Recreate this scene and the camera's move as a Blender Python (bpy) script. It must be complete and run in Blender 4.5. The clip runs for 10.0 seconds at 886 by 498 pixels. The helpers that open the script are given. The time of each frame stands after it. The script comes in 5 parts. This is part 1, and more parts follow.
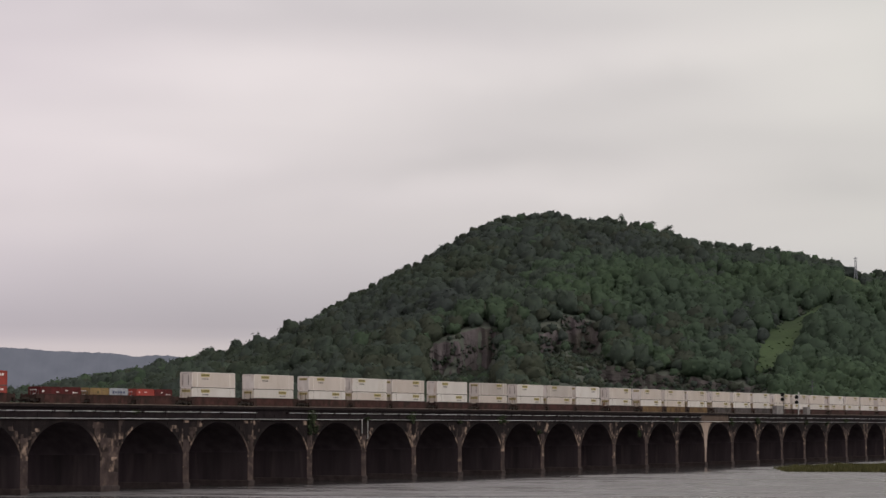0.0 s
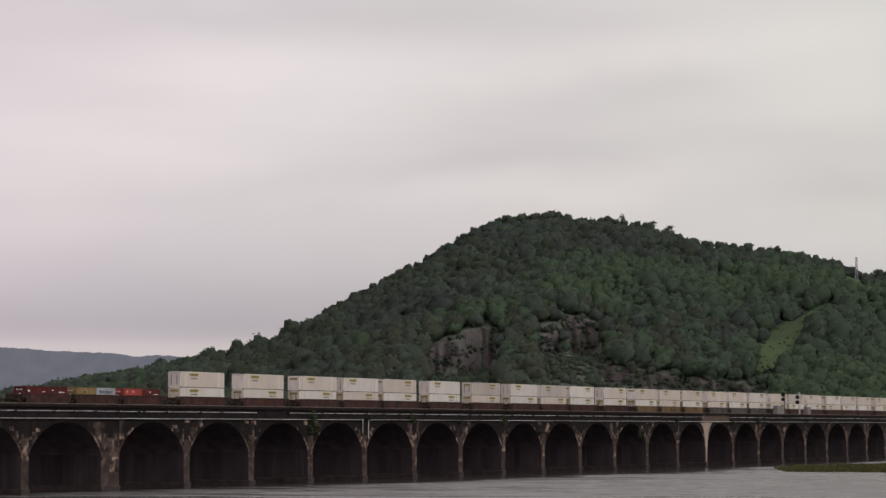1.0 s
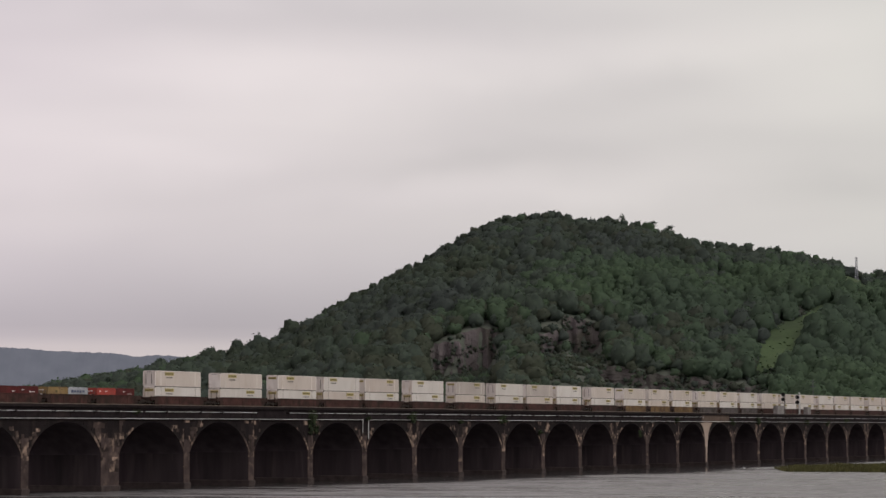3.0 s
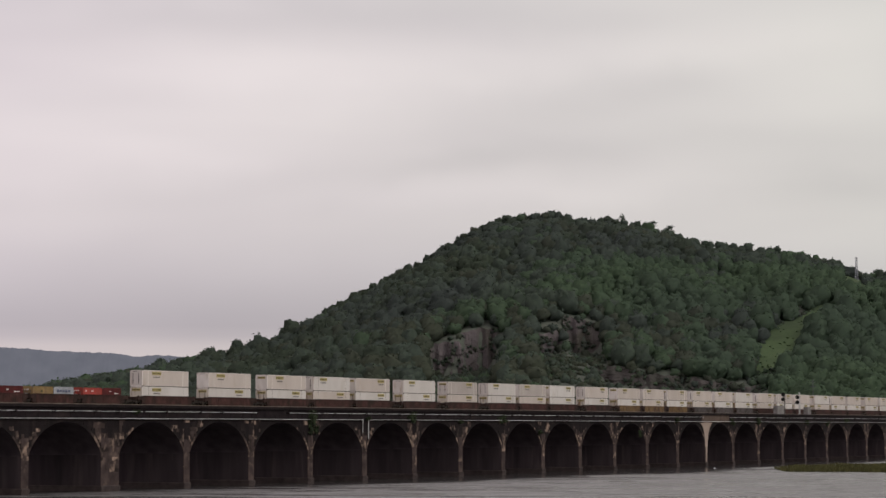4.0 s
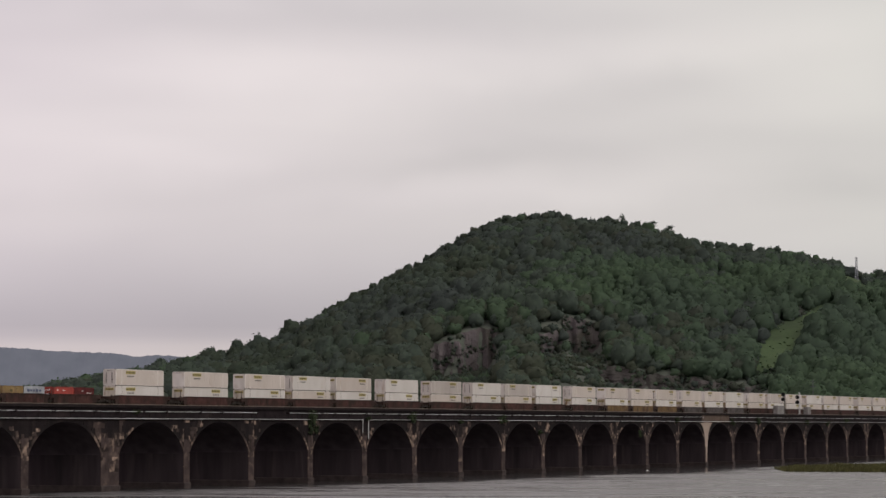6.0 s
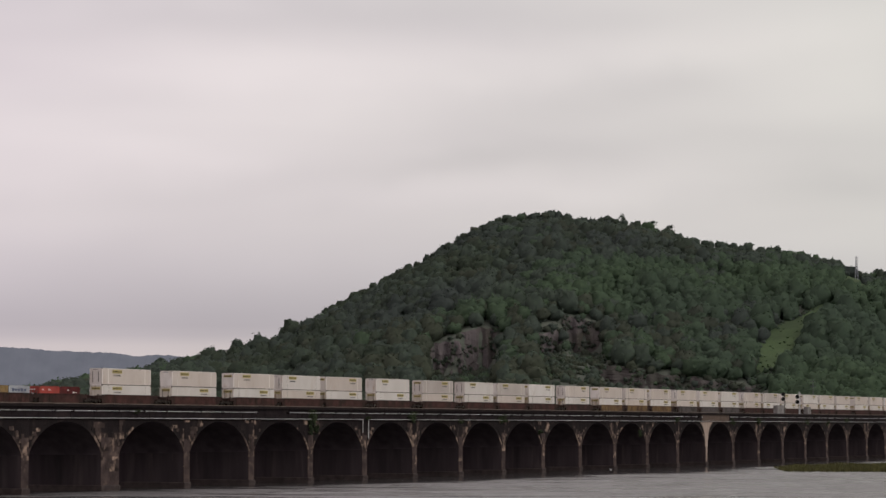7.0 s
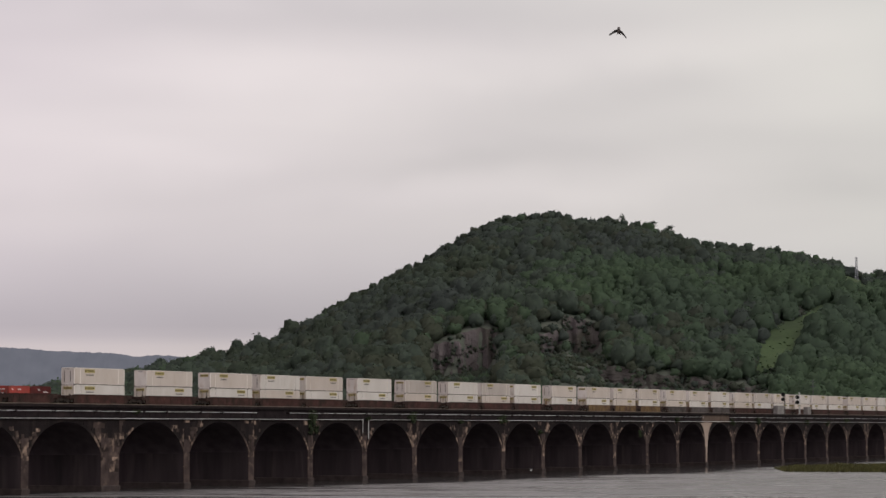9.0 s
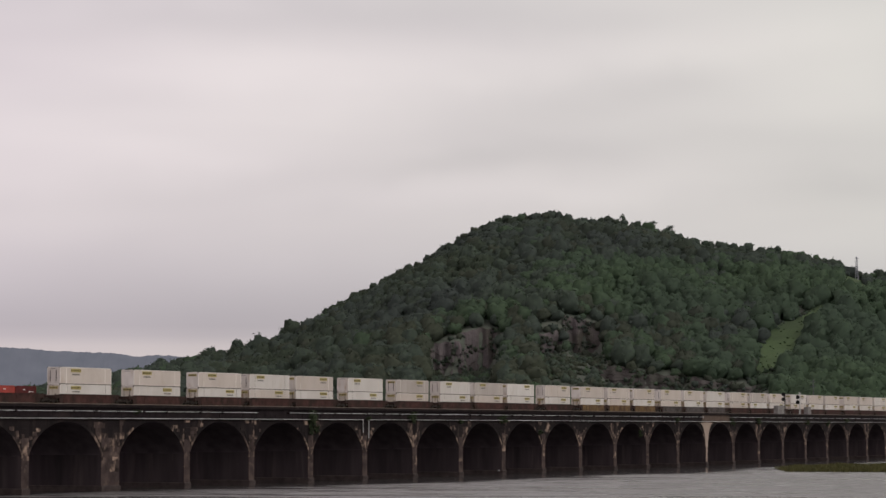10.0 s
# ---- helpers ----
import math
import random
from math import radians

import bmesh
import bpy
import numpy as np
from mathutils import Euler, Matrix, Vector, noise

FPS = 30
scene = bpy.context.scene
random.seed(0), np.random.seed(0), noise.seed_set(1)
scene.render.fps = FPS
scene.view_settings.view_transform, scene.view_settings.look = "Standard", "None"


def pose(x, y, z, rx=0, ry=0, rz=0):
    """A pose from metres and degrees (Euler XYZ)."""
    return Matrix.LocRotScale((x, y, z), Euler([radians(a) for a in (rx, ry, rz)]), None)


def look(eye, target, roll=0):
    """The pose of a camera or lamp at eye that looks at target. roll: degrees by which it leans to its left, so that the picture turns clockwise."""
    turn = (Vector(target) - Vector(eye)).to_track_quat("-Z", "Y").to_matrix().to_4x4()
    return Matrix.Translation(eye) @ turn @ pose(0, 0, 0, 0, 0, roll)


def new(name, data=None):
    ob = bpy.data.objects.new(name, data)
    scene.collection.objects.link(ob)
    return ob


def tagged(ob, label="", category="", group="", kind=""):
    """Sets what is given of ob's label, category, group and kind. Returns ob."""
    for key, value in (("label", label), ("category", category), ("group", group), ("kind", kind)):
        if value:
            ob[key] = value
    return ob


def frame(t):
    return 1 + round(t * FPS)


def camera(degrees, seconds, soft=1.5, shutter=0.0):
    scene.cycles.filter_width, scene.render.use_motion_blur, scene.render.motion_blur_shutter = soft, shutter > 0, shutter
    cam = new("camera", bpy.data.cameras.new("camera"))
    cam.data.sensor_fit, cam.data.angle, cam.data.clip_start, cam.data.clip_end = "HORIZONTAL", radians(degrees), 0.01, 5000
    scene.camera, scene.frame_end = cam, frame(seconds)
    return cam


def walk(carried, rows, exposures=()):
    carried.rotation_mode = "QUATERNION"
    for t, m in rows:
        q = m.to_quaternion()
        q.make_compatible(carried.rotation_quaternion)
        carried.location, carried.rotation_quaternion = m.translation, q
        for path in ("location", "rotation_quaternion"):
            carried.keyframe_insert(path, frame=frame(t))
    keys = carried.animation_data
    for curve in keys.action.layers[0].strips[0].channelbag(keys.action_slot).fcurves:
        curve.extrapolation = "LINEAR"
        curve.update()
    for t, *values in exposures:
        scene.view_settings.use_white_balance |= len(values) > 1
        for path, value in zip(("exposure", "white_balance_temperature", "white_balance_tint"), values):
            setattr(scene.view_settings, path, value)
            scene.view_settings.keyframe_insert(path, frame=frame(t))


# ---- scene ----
# ---------------------------------------------------------------- camera
# The river bridge runs along +x, its upstream face is the plane y = 0, water level is z = 0.
EYE = (0.0, -235.76, 11.11)
LENS = 4515.9          # focal length in units of a 1568-wide picture
TURN, TILT = 65.063, 3.975
cam = camera(19.698, 10.0, soft=1.5)


def aim(dx=0.0, dy=0.0):
    """The tripod's pose, nudged by a slight tremble."""
    return pose(*EYE, 90 + TILT + math.degrees(dy / LENS), 0, -TURN + math.degrees(dx / LENS))


TREMBLE = ((0.0, -1.3, 0.0), (0.2, 0, 0), (1.8, 0, 0), (2.0, -0.9, 2.1), (2.2, 0, 0), (2.5, 0.1, -0.4), (3.0, 0, 0),
           (5.3, 0, 0), (5.5, 0.8, -0.6), (5.8, 0, 0), (6.8, 0, 0), (7.0, 0.1, -0.6), (7.3, 0, 0), (7.8, 0, 0),
           (8.0, 1.5, -2.4), (8.25, 0.8, 0), (8.5, 1.5, 1.4), (8.75, 0, 0), (9.2, 0, 0), (9.5, -1.3, 0), (9.75, 0, 0), (10.0, 0.5, -0.1))
walk(cam, [(t, aim(dx, dy)) for t, dx, dy in TREMBLE])
FW = Vector((math.sin(radians(TURN)), math.cos(radians(TURN)), 0))
RT = Vector((FW.y, -FW.x, 0))


# ---------------------------------------------------------------- world and light
def node(nt, kind, **values):
    n = nt.nodes.new(kind)
    for k, v in values.items():
        n.inputs[k].default_value = v
    return n


def link(nt, a, b):
    nt.links.new(a, b)


CLOUDS = ((-0.041, 0.162, 0.155, 0.010, 0.0, -0.08), (-0.02, 0.142, 0.110, 0.012, 0.06, 0.07), (0.060, 0.128, 0.075, 0.011, 0.18, -0.08),
          (0.012, 0.104, 0.060, 0.0065, 0.14, -0.09), (-0.095, 0.103, 0.055, 0.009, -0.05, 0.06), (0.030, 0.091, 0.085, 0.008, 0.05, 0.11),
          (0.105, 0.153, 0.070, 0.013, 0.10, 0.05), (0.147, 0.094, 0.034, 0.009, 0.0, -0.07), (-0.140, 0.086, 0.080, 0.008, 0.0, -0.04),
          (0.110, 0.112, 0.050, 0.006, 0.10, -0.04), (-0.120, 0.128, 0.060, 0.006, 0.05, -0.03))


def build_world():
    w = bpy.data.worlds.new("overcast_sky")
    scene.world = w
    w.use_nodes = True
    nt = w.node_tree
    nt.nodes.clear()
    out = nt.nodes.new("ShaderNodeOutputWorld")
    sky = nt.nodes.new("ShaderNodeTexSky")
    sky.sky_type, sky.sun_disc = "NISHITA", False
    sky.sun_elevation, sky.sun_rotation = radians(38), radians(188)
    b1 = node(nt, "ShaderNodeBackground", Strength=0.02)
    link(nt, sky.outputs[0], b1.inputs["Color"])
    tc = nt.nodes.new("ShaderNodeTexCoord")
    # turn the sky so that its x runs across the camera's view
    turn = nt.nodes.new("ShaderNodeMapping")
    turn.inputs["Rotation"].default_value = (0, 0, radians(TURN))
    link(nt, tc.outputs["Generated"], turn.inputs["Vector"])
    # broad, drawn-out cloud bands
    mp = nt.nodes.new("ShaderNodeMapping")
    mp.inputs["Scale"].default_value = (4.0, 4.0, 14.0)
    mp.inputs["Rotation"].default_value = (0, radians(30), 0)
    mp.inputs["Location"].default_value = (0.6, 0.0, 0.7)
    link(nt, turn.outputs[0], mp.inputs["Vector"])
    n1 = node(nt, "ShaderNodeTexNoise", Scale=1.0, Detail=3.0, Roughness=0.45, Distortion=0.3)
    link(nt, mp.outputs[0], n1.inputs["Vector"])
    ramp = nt.nodes.new("ShaderNodeValToRGB")
    ramp.color_ramp.elements[0].position, ramp.color_ramp.elements[0].color = 0.34, (0.566, 0.512, 0.508, 1)
    ramp.color_ramp.elements[1].position, ramp.color_ramp.elements[1].color = 0.66, (0.668, 0.611, 0.594, 1)
    link(nt, n1.outputs["Fac"], ramp.inputs["Fac"])
    # the deck brightens towards the zenith, as an overcast sky does
    sep = nt.nodes.new("ShaderNodeSeparateXYZ")
    link(nt, turn.outputs[0], sep.inputs[0])
    lift = nt.nodes.new("ShaderNodeMapRange")
    for k, v in (("From Min", 0.18), ("From Max", 1.0), ("To Min", 1.0), ("To Max", 1.5)):
        lift.inputs[k].default_value = v
    link(nt, sep.outputs["Z"], lift.inputs["Value"])
    # slightly rosy on one side, slightly green on the other
    tint = nt.nodes.new("ShaderNodeValToRGB")
    tint.color_ramp.elements[0].position, tint.color_ramp.elements[0].color = 0.40, (1.03, 0.965, 0.995, 1)
    tint.color_ramp.elements[1].position, tint.color_ramp.elements[1].color = 0.60, (0.985, 1.015, 0.935, 1)
    side = nt.nodes.new("ShaderNodeMath")
    side.operation = "MULTIPLY_ADD"
    side.inputs[1].default_value, side.inputs[2].default_value = 0.5, 0.5
    link(nt, sep.outputs["X"], side.inputs[0])
    link(nt, side.outputs[0], tint.inputs["Fac"])
    # a duller layer low down over a clear strip at the horizon
    low = nt.nodes.new("ShaderNodeValToRGB")
    lr = low.color_ramp
    lr.elements[0].position, lr.elements[0].color = 0.030, (0.79, 0.78, 0.83, 1)
    lr.elements[1].position, lr.elements[1].color = 0.170, (0.99, 0.99, 0.99, 1)
    for p, c in ((0.0335, 0.67), (0.037, 0.56), (0.044, 0.59), (0.060, 0.76), (0.080, 0.92), (0.100, 0.98), (0.118, 1.0), (0.150, 1.02)):
        e = lr.elements.new(p)
        e.color = (c, c * 0.99, c * (1.0 + 0.34 * (1 - c)), 1)
    link(nt, sep.outputs["Z"], low.inputs["Fac"])

    def sum_of(kind, a, b, c=None):
        n = nt.nodes.new("ShaderNodeMath")
        n.operation = kind
        for slot, v in zip(n.inputs, (a, b, c)):
            if isinstance(v, (int, float)):
                slot.default_value = v
            elif v is not None:
                link(nt, v, slot)
        return n.outputs[0]

    # drawn-out banks of thicker and thinner cloud, placed to fit the camera's view: bearing, height, half length, half
    # depth, slant, strength
    wisp = node(nt, "ShaderNodeTexNoise", Scale=9.0, Detail=4.0, Roughness=0.55)
    link(nt, turn.outputs[0], wisp.inputs["Vector"])
    height = sum_of("MULTIPLY_ADD", wisp.outputs["Fac"], 0.030, sep.outputs["Z"])
    total = sum_of("MULTIPLY_ADD", wisp.outputs["Fac"], 0.10, 0.95)
    for bx, bz, rx, rz, slant, amp in CLOUDS:
        dx = sum_of("SUBTRACT", sep.outputs["X"], bx)
        dz = sum_of("SUBTRACT", sum_of("MULTIPLY_ADD", dx, -slant, height), bz + 0.015)
        u, v = sum_of("DIVIDE", dx, rx), sum_of("DIVIDE", dz, rz)
        d2 = sum_of("MULTIPLY_ADD", u, u, sum_of("MULTIPLY", v, v))
        total = sum_of("MULTIPLY_ADD", sum_of("POWER", 2.7183, sum_of("MULTIPLY", d2, -1.0)), amp, total)
    mlow = nt.nodes.new("ShaderNodeMix")
    mlow.data_type, mlow.blend_type = "RGBA", "MULTIPLY"
    mlow.inputs["Factor"].default_value = 1.0
    link(nt, ramp.outputs[0], mlow.inputs[6])
    link(nt, low.outputs[0], mlow.inputs[7])
    bank = nt.nodes.new("ShaderNodeVectorMath")
    bank.operation = "SCALE"
    link(nt, mlow.outputs[2], bank.inputs[0])
    link(nt, total, bank.inputs["Scale"])
    mul = nt.nodes.new("ShaderNodeMix")
    mul.data_type, mul.blend_type = "RGBA", "MULTIPLY"
    mul.inputs["Factor"].default_value = 1.0
    link(nt, bank.outputs[0], mul.inputs[6])
    link(nt, tint.outputs[0], mul.inputs[7])
    b2 = nt.nodes.new("ShaderNodeBackground")
    link(nt, mul.outputs[2], b2.inputs["Color"])
    link(nt, lift.outputs[0], b2.inputs["Strength"])
    add = nt.nodes.new("ShaderNodeAddShader")
    link(nt, b1.outputs[0], add.inputs[0])
    link(nt, b2.outputs[0], add.inputs[1])
    link(nt, add.outputs[0], out.inputs["Surface"])


build_world()
sun = new("sun", bpy.data.lights.new("sun", "SUN"))
sun.data.energy, sun.data.angle, sun.data.color = 1.2, radians(40), (1.0, 0.95, 0.90)
sun.matrix_world = look((-150, -1000, 800), (0, 0, 0))


# ---------------------------------------------------------------- materials
def material(name, low, high, scale=1.0, rough=0.8, metal=0.0, bump=0.0, bump_scale=None, stain=None, stain_scale=0.1,
             stain_range=(0.45, 0.65), island=0.0, stretch=(1, 1, 1), per_object=0.0, spec=0.1, through_light=0.0):
    """Two-colour grain at `scale` per metre, broad stains at `stain_scale`, relief, and a tint for each loose piece or thing."""
    m = bpy.data.materials.new(name)
    m.use_nodes = True
    nt = m.node_tree
    bsdf = nt.nodes["Principled BSDF"]
    bsdf.inputs["Roughness"].default_value = rough
    bsdf.inputs["Metallic"].default_value = metal
    bsdf.inputs["Specular IOR Level"].default_value = spec
    geo = nt.nodes.new("ShaderNodeNewGeometry")
    tc = nt.nodes.new("ShaderNodeTexCoord")
    info = nt.nodes.new("ShaderNodeObjectInfo")
    mp = nt.nodes.new("ShaderNodeMapping")
    mp.inputs["Scale"].default_value = stretch
    link(nt, tc.outputs["Object"], mp.inputs["Vector"])
    grain = nt.nodes.new("ShaderNodeTexNoise")
    grain.noise_dimensions = "4D"
    grain.inputs["Scale"].default_value, grain.inputs["Detail"].default_value = scale, 5
    link(nt, mp.outputs[0], grain.inputs["Vector"])
    wv = nt.nodes.new("ShaderNodeMath")
    wv.operation = "MULTIPLY"
    wv.inputs[1].default_value = 40.0
    link(nt, info.outputs["Random"], wv.inputs[0])
    link(nt, wv.outputs[0], grain.inputs["W"])
    mix = nt.nodes.new("ShaderNodeValToRGB")
    mix.color_ramp.elements[0].position, mix.color_ramp.elements[0].color = 0.32, (*low, 1)
    mix.color_ramp.elements[1].position, mix.color_ramp.elements[1].color = 0.68, (*high, 1)
    fac = grain.outputs["Fac"]
    if island:
        am = nt.nodes.new("ShaderNodeMath")
        am.operation = "MULTIPLY_ADD"
        am.inputs[1].default_value, am.inputs[2].default_value = island, -island / 2
        link(nt, geo.outputs["Random Per Island"], am.inputs[0])
        ad = nt.nodes.new("ShaderNodeMath")
        ad.operation = "ADD"
        link(nt, am.outputs[0], ad.inputs[0])
        link(nt, fac, ad.inputs[1])
        fac = ad.outputs[0]
    if per_object:
        am = nt.nodes.new("ShaderNodeMath")
        am.operation = "MULTIPLY_ADD"
        am.inputs[1].default_value, am.inputs[2].default_value = per_object, -per_object / 2
        link(nt, info.outputs["Random"], am.inputs[0])
        ad = nt.nodes.new("ShaderNodeMath")
        ad.operation = "ADD"
        link(nt, am.outputs[0], ad.inputs[0])
        link(nt, fac, ad.inputs[1])
        fac = ad.outputs[0]
    link(nt, fac, mix.inputs["Fac"])
    col = mix.outputs[0]
    if stain:
        sn = nt.nodes.new("ShaderNodeTexNoise")
        sn.noise_dimensions = "4D"
        sn.inputs["Scale"].default_value, sn.inputs["Detail"].default_value = stain_scale, 4
        link(nt, mp.outputs[0], sn.inputs["Vector"])
        link(nt, wv.outputs[0], sn.inputs["W"])
        sr = nt.nodes.new("ShaderNodeMapRange")
        sr.inputs["From Min"].default_value, sr.inputs["From Max"].default_value = stain_range
        link(nt, sn.outputs["Fac"], sr.inputs["Value"])
        sm = nt.nodes.new("ShaderNodeMix")
        sm.data_type = "RGBA"
        link(nt, sr.outputs[0], sm.inputs["Factor"])
        link(nt, col, sm.inputs[6])
        sm.inputs[7].default_value = (*stain, 1)
        col = sm.outputs[2]
    link(nt, col, bsdf.inputs["Base Color"])
    if through_light:
        tr = nt.nodes.new("ShaderNodeBsdfTranslucent")
        link(nt, col, tr.inputs["Color"])
        ms = nt.nodes.new("ShaderNodeMixShader")
        ms.inputs[0].default_value = through_light
        link(nt, bsdf.outputs[0], ms.inputs[1])
        link(nt, tr.outputs[0], ms.inputs[2])
        link(nt, ms.outputs[0], nt.nodes["Material Output"].inputs["Surface"])
    if bump:
        bn = nt.nodes.new("ShaderNodeTexNoise")
        bn.inputs["Scale"].default_value, bn.inputs["Detail"].default_value = bump_scale or scale * 3, 4
        link(nt, mp.outputs[0], bn.inputs["Vector"])
        bp = nt.nodes.new("ShaderNodeBump")
        bp.inputs["Strength"].default_value, bp.inputs["Distance"].default_value = 0.8, bump
        link(nt, bn.outputs["Fac"], bp.inputs["Height"])
        link(nt, bp.outputs[0], bsdf.inputs["Normal"])
    return m


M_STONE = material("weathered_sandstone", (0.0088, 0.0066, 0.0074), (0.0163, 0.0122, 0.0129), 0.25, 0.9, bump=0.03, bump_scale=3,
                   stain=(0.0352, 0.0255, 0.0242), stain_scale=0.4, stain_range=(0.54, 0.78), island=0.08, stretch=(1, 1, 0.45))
M_PIERSTONE = material("weathered_pier_sandstone", (0.020, 0.0145, 0.0145), (0.062, 0.0440, 0.0400), 0.55, 0.9, bump=0.05, bump_scale=3,
                       stain=(0.30, 0.216, 0.172), stain_scale=0.7, stain_range=(0.50, 0.68), island=0.20, stretch=(1, 1, 0.9))
M_PIERBROWN = material("dull_brown_pier_sandstone", (0.0306, 0.0221, 0.0223), (0.0772, 0.0551, 0.0511), 0.45, 0.9, bump=0.05, bump_scale=3,
                       stain=(0.1362, 0.0987, 0.0862), stain_scale=0.6, stain_range=(0.55, 0.78), island=0.10)
# pier sides: the dimness inside the arches is put into their tone
M_PIERSIDE = material("pier_side_masonry", (0.0290, 0.0225, 0.0254), (0.0544, 0.0417, 0.0458), 0.6, 0.95, bump=0.05, bump_scale=2, stretch=(1, 1, 0.12),
                  stain=(0.0862, 0.0643, 0.0653), stain_scale=0.55, stain_range=(0.56, 0.82))
# vault coloured lighter than the pier sides to offset the shade overhead
M_VAULT = material("lightened_vault_masonry", (0.0436, 0.0342, 0.0392), (0.0733, 0.0575, 0.0644), 0.5, 0.95, bump=0.05, bump_scale=2,
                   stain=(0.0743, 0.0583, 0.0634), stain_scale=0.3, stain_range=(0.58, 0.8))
M_WET = material("waterline_masonry", (0.0323, 0.0247, 0.0247), (0.0629, 0.0485, 0.0467), 0.7, 0.8, bump=0.06, bump_scale=3)
M_CONC = material("repair_concrete", (0.25, 0.19, 0.16), (0.42, 0.335, 0.29), 0.6, 0.85, bump=0.01, bump_scale=8,
                  stain=(0.2, 0.15, 0.11), stain_scale=0.3, stretch=(1, 1, 0.3))
# parapet colour darkened to replace the shade missing from its recesses
M_FASCIA = material("shade_dark_parapet", (0.0095, 0.0070, 0.0083), (0.0197, 0.0146, 0.0162), 0.8, 0.9, bump=0.03, bump_scale=4,
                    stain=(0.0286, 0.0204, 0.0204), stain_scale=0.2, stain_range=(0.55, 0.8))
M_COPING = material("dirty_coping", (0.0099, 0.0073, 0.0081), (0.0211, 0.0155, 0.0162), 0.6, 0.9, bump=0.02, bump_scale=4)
M_FASCIA_NEW = material("brown_repaired_parapet", (0.07, 0.05, 0.042), (0.12, 0.088, 0.072), 0.6, 0.85)
M_PIPE = material("galvanised_pipe", (0.58, 0.57, 0.58), (0.78, 0.78, 0.79), 0.3, 0.5, stain=(0.3, 0.27, 0.25), stain_scale=0.35, stain_range=(0.62, 0.75), spec=0.35)
M_BALLAST = material("grey_ballast", (0.05, 0.045, 0.04), (0.14, 0.125, 0.11), 4.0, 0.95, bump=0.03)
M_RAIL = material("worn_rail_steel", (0.10, 0.07, 0.05), (0.2, 0.17, 0.15), 2.0, 0.45, metal=0.7)
M_WHITE = material("cream_white_container_paint", (0.4215, 0.3631, 0.3313), (0.4942, 0.4318, 0.3968), 0.25, 0.5, stain=(0.4070, 0.3340, 0.2808),
                   stain_scale=0.45, stain_range=(0.55, 0.80), stretch=(1, 1, 0.5), per_object=0.3, spec=0.35)
M_CLEAN = material("clean_white_container_paint", (0.4816, 0.4440, 0.4212), (0.5572, 0.5231, 0.5054), 0.25, 0.45, stain=(0.4458, 0.3904, 0.3463),
                   stain_scale=0.45, stain_range=(0.55, 0.80), stretch=(1, 1, 0.5), per_object=0.3, spec=0.35)
M_GREYWHITE = material("greyed_white_container_paint", (0.3247, 0.2851, 0.2658), (0.3993, 0.3528, 0.3295), 0.25, 0.55, stain=(0.3197, 0.2681, 0.2340),
                       stain_scale=0.45, stain_range=(0.55, 0.80), stretch=(1, 1, 0.5), per_object=0.3, spec=0.35)
M_WHITE_END = material("grimy_white_paint", (0.5433, 0.4974, 0.4655), (0.7072, 0.6600, 0.6272), 0.6, 0.55, stain=(0.3895, 0.2955, 0.2156),
                       stain_scale=0.9, stain_range=(0.55, 0.76), stretch=(1, 1, 0.3), per_object=0.4, spec=0.35)
M_END_DIRTY = material("rust_streaked_white_paint", (0.40, 0.345, 0.285), (0.58, 0.535, 0.475), 0.7, 0.6, stain=(0.20, 0.125, 0.075),
                       stain_scale=1.1, stain_range=(0.50, 0.66), stretch=(1, 1, 0.3), per_object=0.4, spec=0.35)
M_SEAM = material("dark_frame_paint", (0.06, 0.054, 0.05), (0.14, 0.125, 0.115), 1.0, 0.6)
M_YELLOW = material("yellow_logo_plate", (0.33, 0.275, 0.11), (0.42, 0.35, 0.155), 1.5, 0.5)
M_INK = material("dark_olive_print", (0.07, 0.058, 0.028), (0.11, 0.092, 0.048), 2.0, 0.6)
M_GREYINK = material("grey_print", (0.09, 0.085, 0.08), (0.16, 0.15, 0.14), 2.0, 0.6)
M_RUSTCAR = material("rust_brown_car_paint", (0.0340, 0.0157, 0.0145), (0.0731, 0.0340, 0.0298), 0.8, 0.75, bump=0.01, bump_scale=6,
                     stain=(0.0255, 0.0170, 0.0145), stain_scale=0.5)
M_YELLOWCAR = material("faded_yellow_car_paint", (0.10, 0.062, 0.030), (0.165, 0.108, 0.052), 0.8, 0.7, stain=(0.07, 0.04, 0.025), stain_scale=0.5)
M_GREYCAR = material("dull_grey_car_paint", (0.05, 0.043, 0.043), (0.10, 0.085, 0.085), 0.8, 0.7, stain=(0.035, 0.028, 0.025), stain_scale=0.5)
M_PLATFORM = material("dark_brown_steel", (0.020, 0.0125, 0.0115), (0.044, 0.026, 0.0225), 1.2, 0.8)
M_STEEL = material("grimy_bogie_steel", (0.012, 0.010, 0.009), (0.04, 0.03, 0.025), 2.0, 0.7)
M_RED = material("bright_red_container_paint", (0.22, 0.024, 0.018), (0.34, 0.046, 0.034), 0.5, 0.5, stain=(0.2, 0.03, 0.02), stain_scale=0.6, spec=0.35)
M_DKRED = material("maroon_container_paint", (0.065, 0.012, 0.014), (0.115, 0.022, 0.022), 0.5, 0.55, stain=(0.06, 0.015, 0.014), stain_scale=0.6)
M_TAN = material("tan_container_paint", (0.18, 0.12, 0.055), (0.27, 0.185, 0.085), 0.5, 0.55, stain=(0.15, 0.1, 0.06), stain_scale=0.6)
M_SILVER = material("silver_grey_container_paint", (0.26, 0.275, 0.31), (0.38, 0.39, 0.42), 0.5, 0.45, stain=(0.2, 0.2, 0.22), stain_scale=0.6, spec=0.35)
